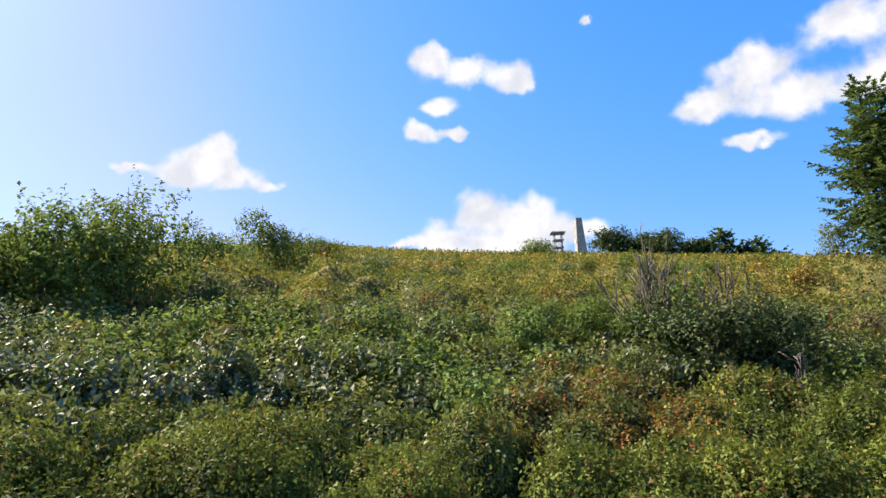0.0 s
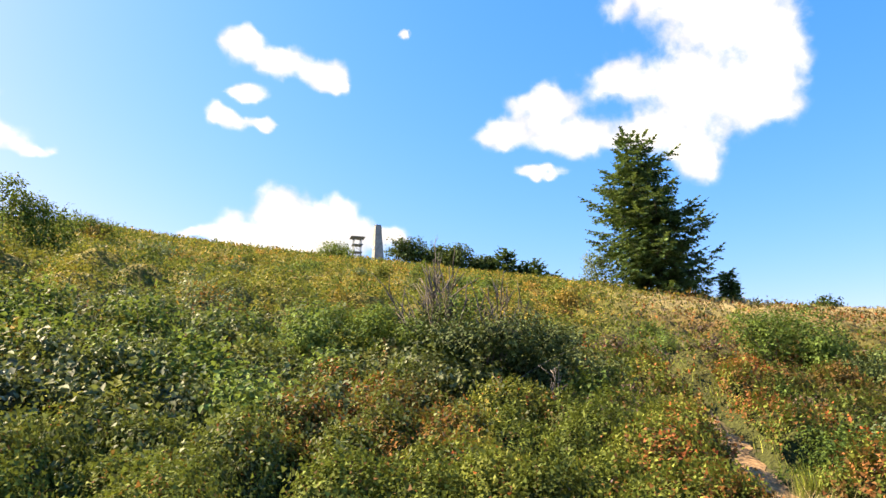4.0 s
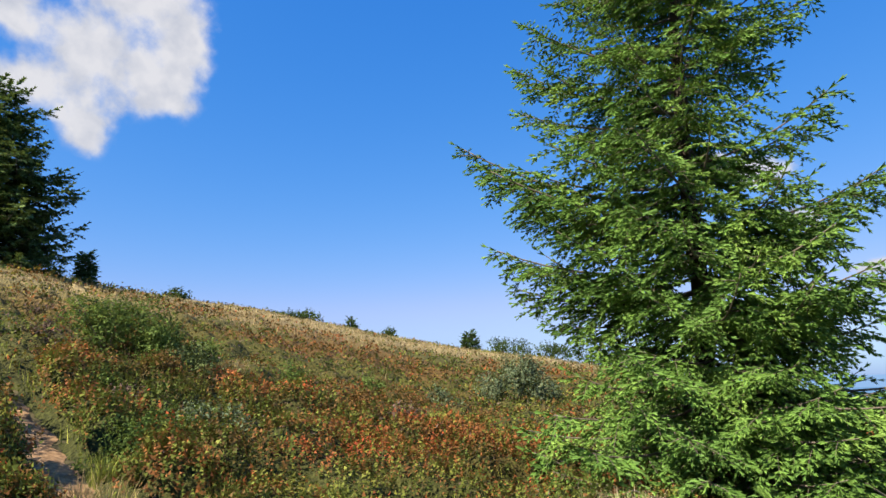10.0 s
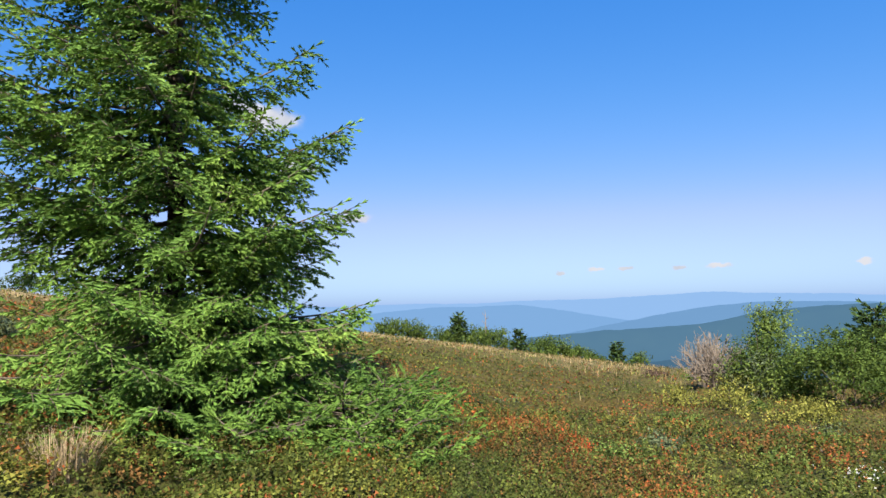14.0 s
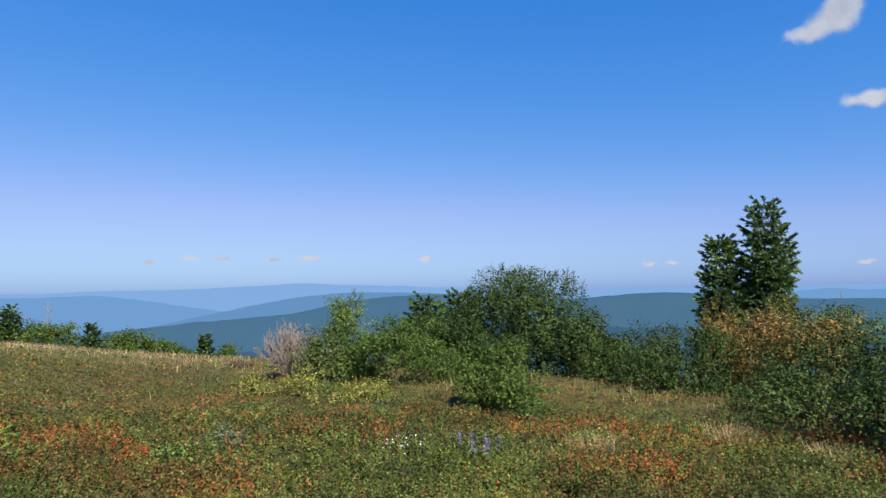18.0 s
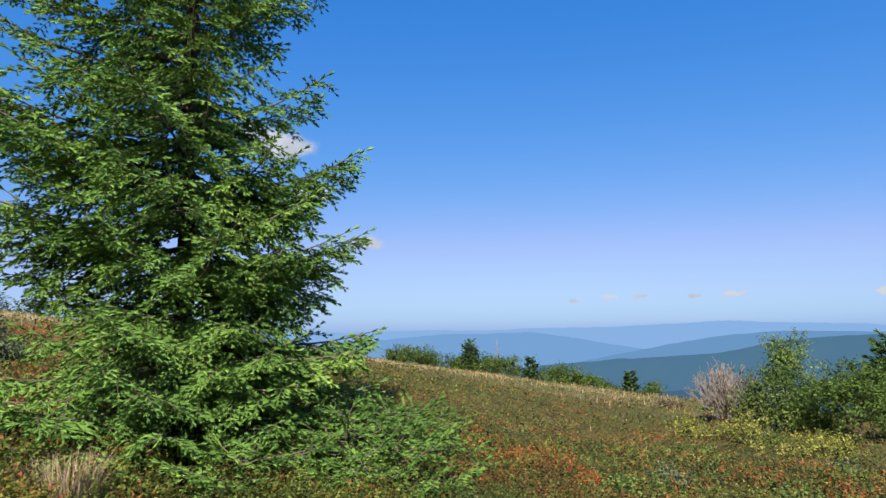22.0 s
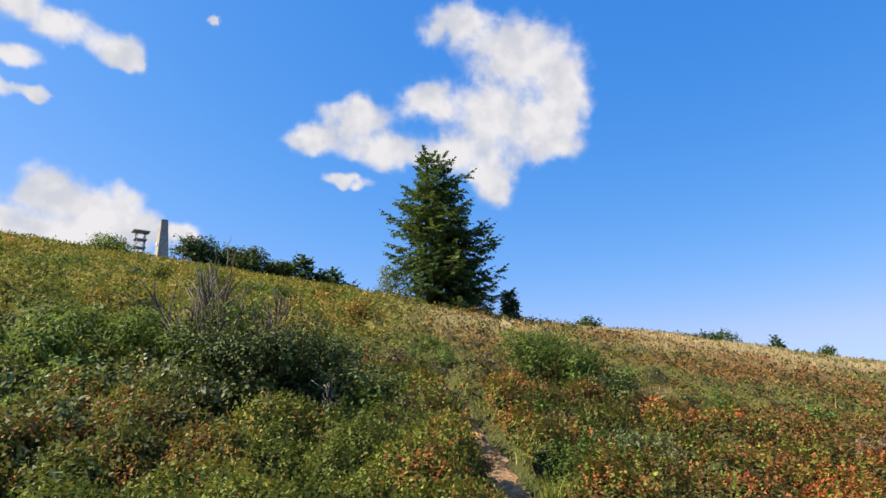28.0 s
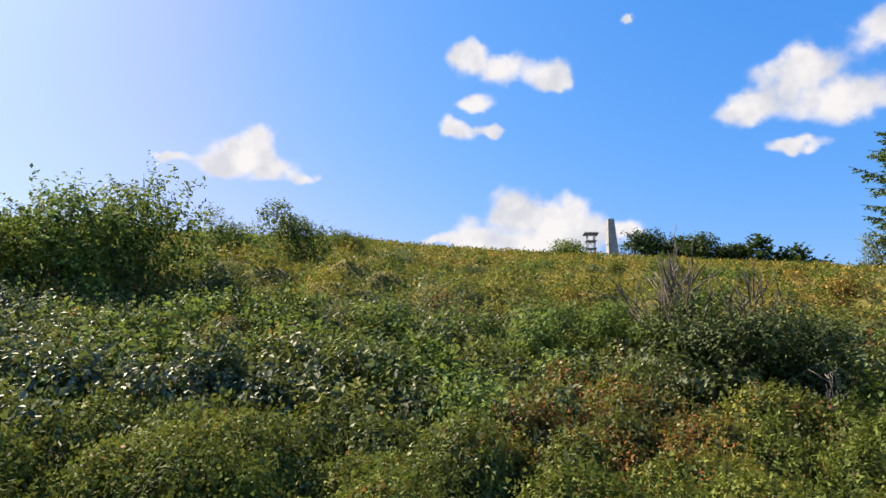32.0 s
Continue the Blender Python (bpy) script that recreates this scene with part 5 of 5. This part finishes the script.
for az, r, w, h, n in ((-158.5, 7.0, 0.8, 0.42, 700), (-160.0, 7.4, 0.6, 0.40, 400), (-169.7, 8.9, 1.0, 0.46, 800), (-176.2, 8.1, 0.9, 0.42, 700), (-155.4, 6.7, 0.5, 0.36, 260), (-52.2, 11.3, 0.7, 0.55, 420), (-53.4, 12.2, 0.5, 0.45, 200), (-42.6, 5.4, 0.4, 0.4, 160), (-44.6, 5.2, 0.4, 0.45, 160), (-38.0, 6.3, 0.3, 0.4, 90)):
    tuft("straw_tuft", ground_at(az, r), w, h, n, straw, "tuft of dry straw-coloured grass", group="straw tufts")
for az, r, w, h, n in ((-21.3, 6.8, 0.7, 0.38, 420), (-23.5, 6.6, 0.5, 0.36, 300), (-30.0, 6.3, 0.5, 0.40, 260), (-44.0, 6.2, 0.4, 0.3, 200), (4.0, 5.6, 0.4, 0.34, 160), (-60.0, 6.2, 0.4, 0.4, 160), (-52.0, 5.6, 0.4, 0.42, 160)):
    tuft("green_tuft", ground_at(az, r), w, h, n, grass_green, "tuft of fresh green grass", group="green tufts")
for az, r in ((-148.6, 6.5), (-149.8, 6.7), (-147.6, 6.9)):
    fl = thing("violet_flower", ground_at(az, r), "green herb with small violet flower spikes", "flower", "violet flowers")
    n = 160
    p = rng.normal(size=(n, 3)) * [0.13, 0.13, 0] + np.array([0, 0, 1.0]) * rng.uniform(0.02, 0.24, n)[:, None]
    child("leaves", [leaf_arrays(p, any_way(n, 0.6), any_way(n, 1.0), 0.05, 0.025)], leaf_fresh, fl)
    n = 60
    s = rng.integers(0, 5, n)
    q = np.array([[0.05, 0.03], [-0.08, 0.02], [0.1, -0.08], [-0.03, -0.1], [0.0, 0.11]])[s]
    p = np.column_stack([q + rng.normal(size=(n, 2)) * 0.012, rng.uniform(0.25, 0.36, n)])
    child("petals", [leaf_arrays(p, any_way(n, 0.5), any_way(n, 1.0), 0.022, 0.016)], petal, fl)

# ---- the heath: one carpet of each plant ----
def zones(x, y):
    az, r = bearing(x, y), np.hypot(x, y)
    return az, r, fbm(x / 2.6, y / 2.6, 101, 4), fbm(x / 1.1, y / 1.1, 131, 3), fbm(x / 7.0, y / 7.0, 151, 3)


def cells(x, y, size, seed):
    """The nearest of a field of scattered clumps: distance in cell widths, and two chance numbers of that clump."""
    x, y = np.asarray(x, float) / size, np.asarray(y, float) / size
    ix, iy = np.floor(x).astype(np.int64), np.floor(y).astype(np.int64)
    best, a, b = np.full(np.shape(x), 9.0), np.zeros(np.shape(x)), np.zeros(np.shape(x))
    for dx in (-1, 0, 1):
        for dy in (-1, 0, 1):
            cx, cy = ix + dx, iy + dy
            d = np.hypot(cx + hash01(cx, cy, seed) - x, cy + hash01(cx, cy, seed + 1) - y)
            near = d < best
            best = np.where(near, d, best)
            a = np.where(near, hash01(cx, cy, seed + 2), a)
            b = np.where(near, hash01(cx, cy, seed + 3), b)
    return best, a, b


def clumps(x, y):
    """Height of the low growth, and a chance number for each clump of it."""
    az, r, big, mid, wide = zones(x, y)
    up = smooth(-34, -24, az)
    warp = (fbm(x / 0.5, y / 0.5, 271, 2) - 0.5) * 0.5
    d, a, b = cells(x + warp, y + warp, 0.6, 301)
    left = smooth(-62, -36, az)
    dome = np.sqrt(np.clip(1 - (d / (0.50 - 0.04 * left + 0.26 * a)) ** 2, 0, 1))
    h = 0.02 + (0.22 + 0.08 * left + (0.24 + 0.10 * left) * b) * dome
    d2, a2, b2 = cells(x + warp, y - warp, 1.15, 331)
    dome2 = np.sqrt(np.clip(1 - (d2 / (0.44 + 0.26 * a2)) ** 2, 0, 1))
    h2 = up * smooth(6.0, 7.6, r - 1.8 * smooth(-34, -28, az) * (1 - smooth(-8, -2, az))) * (1 - 0.6 * smooth(13, 20, r)) * (1 - 0.6 * (1 - smooth(9.6, 10.8, r))) * (0.48 + 0.60 * b2) * dome2
    h = h * (1 - 0.38 * smooth(-100, -130, az)) + 0.045 * smooth(-90, -120, az) * (1 - 0.45 * smooth(16, 40, r))
    return (np.maximum(h, h2) + 0.05 * (mid - 0.5)) * (0.15 + 0.85 * smooth(0.08, 0.5, off_path(x, y))), np.where(h2 > h, a2, a)


def canopy(x, y):
    return clumps(x, y)[0]


def scatter(n, r0, r1, a0, a1, lean=1.3):
    r = np.exp(math.log(r0) + rng.uniform(0, 1, n) ** lean * (math.log(r1) - math.log(r0)))
    a = rng.uniform(a0, a1, n) * D2R
    return -np.sin(a) * r, np.cos(a) * r


def facing(x, y, height, e=0.08):
    """Which way the surface of the low growth faces."""
    gx, gy = (canopy(x + e, y) - height) / e, (canopy(x, y + e) - height) / e
    return unit(np.column_stack([np.clip(-gx, -1.6, 1.6), np.clip(-gy, -1.6, 1.6), np.full(len(x), 0.9)]))


def carpet(name, weight, count, size, grow, material, label, category, high=1.0, low=0.3, slender=0.8, r0=3.4, r1=70, tall=0.0, flat=0.42):
    xs, ys, got = [], [], 0
    while got < count:
        x, y = scatter(400000, r0, r1, -190, 42)
        keep = rng.uniform(size=len(x)) < weight(x, y) * (1 - 0.94 * straw_edge(x, y))
        x, y = x[keep], y[keep]
        keep = (off_path(x, y) > 0.10 + rng.uniform(size=len(x)) * 0.12) & ((canopy(x, y) > np.where(bearing(x, y) < -95, 0.06, 0.15)) | (rng.uniform(size=len(x)) < 0.08 + 0.7 * smooth(20, 42, np.hypot(x, y))))
        xs.append(x[keep])
        ys.append(y[keep])
        got += int(keep.sum())
    x, y = np.concatenate(xs)[:count], np.concatenate(ys)[:count]
    n = len(x)
    r = np.hypot(x, y)
    height, tone = clumps(x, y)
    z = land(x, y) + height * (low + (high - low) * np.sqrt(rng.uniform(size=n))) + tall * rng.uniform(size=n) ** 3 - 0.02
    p = np.column_stack([x, y, z])
    L = (1.12 - 0.25 * smooth(-95, -115, bearing(x, y))) * (size + grow * r) * rng.uniform(0.6, 1.25, n)
    N = unit(facing(x, y, height) + rng.normal(size=(n, 3)) * flat)
    A = rng.normal(size=(n, 3)) + np.array([0, 0, 0.8])
    A = unit(A - N * (A * N).sum(1, keepdims=True) * 0.8)
    v, f = sprig_arrays(p, A, N, L, L * slender)
    me = mesh_from(name, v, f, material)
    me.attributes.new("clump", 'FLOAT', 'POINT').data.foreach_set("value", np.repeat(tone - 0.5, 3).astype(np.float32))
    tagged(new(name, me), label, category, kind="stuff")


def twig_carpet(name, weight, count, leaf, grow, twig, material, label, category, r0=3.9, r1=10.5, ranks=6):
    """The near growth: upright leafy twigs over every clump, with bare gaps between."""
    xs, ys, got = [], [], 0
    while got < count:
        x, y = scatter(200000, r0, r1, -190, 42)
        keep = rng.uniform(size=len(x)) < weight(x, y) * (0.5 + 0.5 * smooth(-60, -36, bearing(x, y)))
        x, y = x[keep], y[keep]
        keep = (off_path(x, y) > 0.14 + rng.uniform(size=len(x)) * 0.12) & ((canopy(x, y) > np.where(bearing(x, y) < -105, 0.06, 0.17)) | (rng.uniform(size=len(x)) < 0.03))
        xs.append(x[keep])
        ys.append(y[keep])
        got += int(keep.sum())
    x, y = np.concatenate(xs)[:count], np.concatenate(ys)[:count]
    n = len(x)
    height, tone = clumps(x, y)
    face = facing(x, y, height)
    axis = unit(np.column_stack([face[:, :2] * 0.5, np.ones(n)]) + rng.normal(size=(n, 3)) * 0.28)
    length = np.minimum(twig * rng.uniform(0.6, 1.3, n), 0.06 + height * 0.8)
    p = np.column_stack([x, y, land(x, y) + height * (0.55 + 0.40 * np.sqrt(rng.uniform(size=n))) - 0.25 * length])
    r = np.hypot(x, y)
    (v, f), w = spray_arrays(p, axis, face, length, (1.14 - 0.30 * smooth(-95, -115, bearing(x, y))) * (leaf + grow * r) * rng.uniform(0.75, 1.2, n), ranks)
    me = mesh_from(name, v, f, material)
    hue = np.repeat(tone - 0.5 + rng.normal(size=n) * 0.07, ranks) + (w - 0.6) * 0.26
    me.attributes.new("clump", 'FLOAT', 'POINT').data.foreach_set("value", np.repeat(hue, 3).astype(np.float32))
    tagged(new(name, me), label, category, kind="stuff")


def rust_patch(az, r):
    return np.exp(-((az + 11.5) / 7.5) ** 4 - ((r - 6.5) / 0.75) ** 2)


def thicket(az, r):
    """Where shrubs and brambles have crowded out the low heath."""
    start = 6.1 + 1.7 * (1 - smooth(-10, -2, az))
    return smooth(-33, -28, az) * smooth(start - 0.3, start + 0.3, r) * (1 - smooth(9.6, 10.8, r))


def w_green(x, y):
    az, r, big, mid, wide = zones(x, y)
    right = smooth(-95, -125, az)
    up = smooth(-30, -20, az)
    rust = smooth(0.44, 0.56, big * 0.6 + wide * 0.4)
    w = 0.30 + 0.55 * (1 - rust)
    mixed_slope = smooth(-29, -34, az) * (1 - smooth(-58, -66, az)) * smooth(5.8, 7.2, r)
    return (1 - 0.88 * thicket(az, r)) * (1 - 0.55 * mixed_slope) * np.clip(w * (1 - 0.72 * up * smooth(7, 9, r)) + 0.25 * (1 - smooth(5, 8, r)), 0, 1) * (1 - 0.7 * right) * (1 - 0.8 * rust_patch(az, r))


def w_moss(x, y):
    az, r, big, mid, wide = zones(x, y)
    return smooth(-70, -105, az) * (0.75 + 0.25 * smooth(0.4, 0.6, big))


def w_rust(x, y):
    az, r, big, mid, wide = zones(x, y)
    m = smooth(-30, -42, az) * (1 - 0.75 * smooth(-96, -112, az))
    rust = smooth(0.40, 0.58, big * 0.6 + wide * 0.4)
    patch = rust_patch(az, r)
    near = 1 - 0.85 * smooth(-46, -58, az) * (1 - smooth(6.5, 9.5, r))
    return np.clip(m * (0.20 + 0.7 * rust) * near + 0.04 * (1 - m) + patch + 0.55 * smooth(-100, -115, az) * smooth(0.44, 0.58, fbm(x / 1.7, y / 1.7, 431, 3)) * (1 - 0.6 * smooth(9, 16, r)), 0, 1) * (1 - 0.85 * smooth(22, 40, r))


def w_brown(x, y):
    az, r, big, mid, wide = zones(x, y)
    return np.clip(0.16 + 0.6 * smooth(0.45, 0.6, fbm(x / 1.8, y / 1.8, 191, 3)), 0, 1) * smooth(-18, -34, az)


def w_olive(x, y):
    az, r, big, mid, wide = zones(x, y)
    return (1 - 0.85 * thicket(az, r)) * smooth(-36, -18, az) * (0.25 * smooth(6.0, 9.0, r) + 0.75 * smooth(9, 13, r)) + 0.35 * smooth(-50, -30, az) * smooth(14, 22, r)


def w_bramble(x, y):
    az, r, big, mid, wide = zones(x, y)
    return smooth(-28, -14, az) * (1 - smooth(9, 12, r)) * smooth(0.40, 0.55, fbm(x / 1.3, y / 1.3, 211, 3)) * smooth(4.2, 5.5, r)


def straw_edge(x, y):
    az, r = bearing(x, y), np.hypot(x, y)
    rc = np.interp(az, fine_az, fine_rc)
    return smooth(0.38, 0.66, r / rc) * smooth(-26, -42, az) * (1 - smooth(-128, -138, az) * 0.9) * (0.35 + 0.65 * smooth(0.38, 0.56, fbm(x / 4.5, y / 4.5, 411, 3)))


def w_straw(x, y):
    return np.clip(straw_edge(x, y) + 0.0015 + 0.035 * smooth(0.6, 0.7, fbm(x / 1.6, y / 1.6, 231, 3)) * smooth(-40, -60, bearing(x, y)), 0, 1)


def build_undergrowth():
    az = np.concatenate([np.arange(-192, 44.1, 0.6), np.arange(46.5, 168.1, 2.25)])
    r = np.concatenate([np.linspace(0.5, 2.8, 12), np.geomspace(2.9, 72, 228)])
    A, Rr = np.meshgrid(az * D2R, r)
    x, y = -np.sin(A) * Rr, np.cos(A) * Rr
    hide = smooth(0.08, 0.22, off_path(x, y)) * (0.10 + 0.90 * smooth(3.6, 5.4, Rr))
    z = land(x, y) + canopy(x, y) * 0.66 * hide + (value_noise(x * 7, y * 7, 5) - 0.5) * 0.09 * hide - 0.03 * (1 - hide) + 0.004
    n = len(az)
    i = (np.arange(len(r) - 1)[:, None] * n + np.arange(n - 1)).ravel()
    t = np.concatenate([np.stack([i, i + n + 1, i + 1], 1), np.stack([i, i + n, i + n + 1], 1)])
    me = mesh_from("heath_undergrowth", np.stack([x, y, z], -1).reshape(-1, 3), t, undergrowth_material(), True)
    # where matted is low, the tone darkened for gap shade stays
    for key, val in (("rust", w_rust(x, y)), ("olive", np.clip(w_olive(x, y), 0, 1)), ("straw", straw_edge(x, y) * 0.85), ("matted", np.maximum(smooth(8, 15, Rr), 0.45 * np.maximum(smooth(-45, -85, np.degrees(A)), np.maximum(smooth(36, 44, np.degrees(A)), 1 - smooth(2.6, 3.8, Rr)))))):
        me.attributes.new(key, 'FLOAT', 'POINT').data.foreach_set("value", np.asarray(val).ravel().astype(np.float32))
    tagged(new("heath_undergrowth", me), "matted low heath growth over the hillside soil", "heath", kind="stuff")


build_undergrowth()
carpet("bilberry_carpet", w_green, 90000, 0.013, 0.0030, heath_green, "low green and yellow bilberry shrubs covering the slope", "bilberry", low=0.35, high=1.08, r0=8.5)
carpet("rust_bilberry_carpet", w_rust, 95000, 0.013, 0.0030, heath_red, "rust-red autumn bilberry shrubs covering the slope", "bilberry", low=0.35, high=1.08, r0=8.5)
carpet("crowberry_carpet", w_moss, 110000, 0.012, 0.0026, heath_moss, "low moss-green crowberry over the open ground", "crowberry", low=0.35, high=1.08, r0=8.5)
carpet("heather_carpet", w_brown, 44000, 0.02, 0.0036, heath_brown, "brown faded heather between the bilberries", "heather", slender=0.35, low=0.35, high=1.08)
carpet("slope_shrub_carpet", w_olive, 160000, 0.018, 0.0028, slope_olive, "yellowing olive-green shrubs over the upper slope", "shrub", low=0.5, tall=0.15, r0=8)
twig_carpet("bilberry_twigs", w_green, 60000, 0.012, 0.0026, 0.17, heath_green, "upright leafy bilberry twigs in green and yellow", "bilberry")
twig_carpet("rust_bilberry_twigs", w_rust, 32000, 0.012, 0.0026, 0.17, heath_red, "upright leafy bilberry twigs turned rust-red", "bilberry")
twig_carpet("crowberry_twigs", w_moss, 26000, 0.014, 0.0026, 0.12, heath_moss, "short moss-green crowberry twigs", "crowberry")
twig_carpet("bramble_twigs", w_bramble, 6000, 0.018, 0.0030, 0.22, bramble_leaf, "arching bramble shoots with grey-green leaves", "bramble", r0=4, r1=12)


def grass_carpet(name, weight, count, height, material, label, r0=3.4, r1=70, lean=1.3):
    x, y = scatter(count, r0, r1, -190, 42, lean)
    keep = rng.uniform(size=count) < weight(x, y)
    x, y = x[keep], y[keep]
    keep = off_path(x, y) > 0.17
    x, y = x[keep], y[keep]
    n = len(x)
    r = np.hypot(x, y)
    p = np.column_stack([x, y, land(x, y) - 0.01])
    lean = rng.normal(size=(n, 3)) * [0.35, 0.35, 0] + np.array([-0.2, 0.1, 0])
    v, f = blade_arrays(p, lean, height * rng.uniform(0.5, 1.2, n) + canopy(x, y) * 0.5, 0.002 + 0.0010 * r)
    tagged(new(name, mesh_from(name, v, f, material)), label, "grass", kind="stuff")


def w_grass(x, y):
    az, r, big, mid, wide = zones(x, y)
    return 0.012 + 0.5 * (1 - smooth(0.22, 0.5, off_path(x, y))) + 0.25 * smooth(0.58, 0.68, fbm(x / 1.4, y / 1.4, 251, 3))


grass_carpet("straw_grass", w_straw, 170000, 0.30, straw, "dry straw-coloured grass along the brow", 12, 66, 0.8)
grass_carpet("thin_straw", w_straw, 60000, 0.26, straw, "single dry grass stalks in the heath", 4, 13)
grass_carpet("green_grass", w_grass, 110000, 0.20, grass_green, "thin green grass between the shrubs")
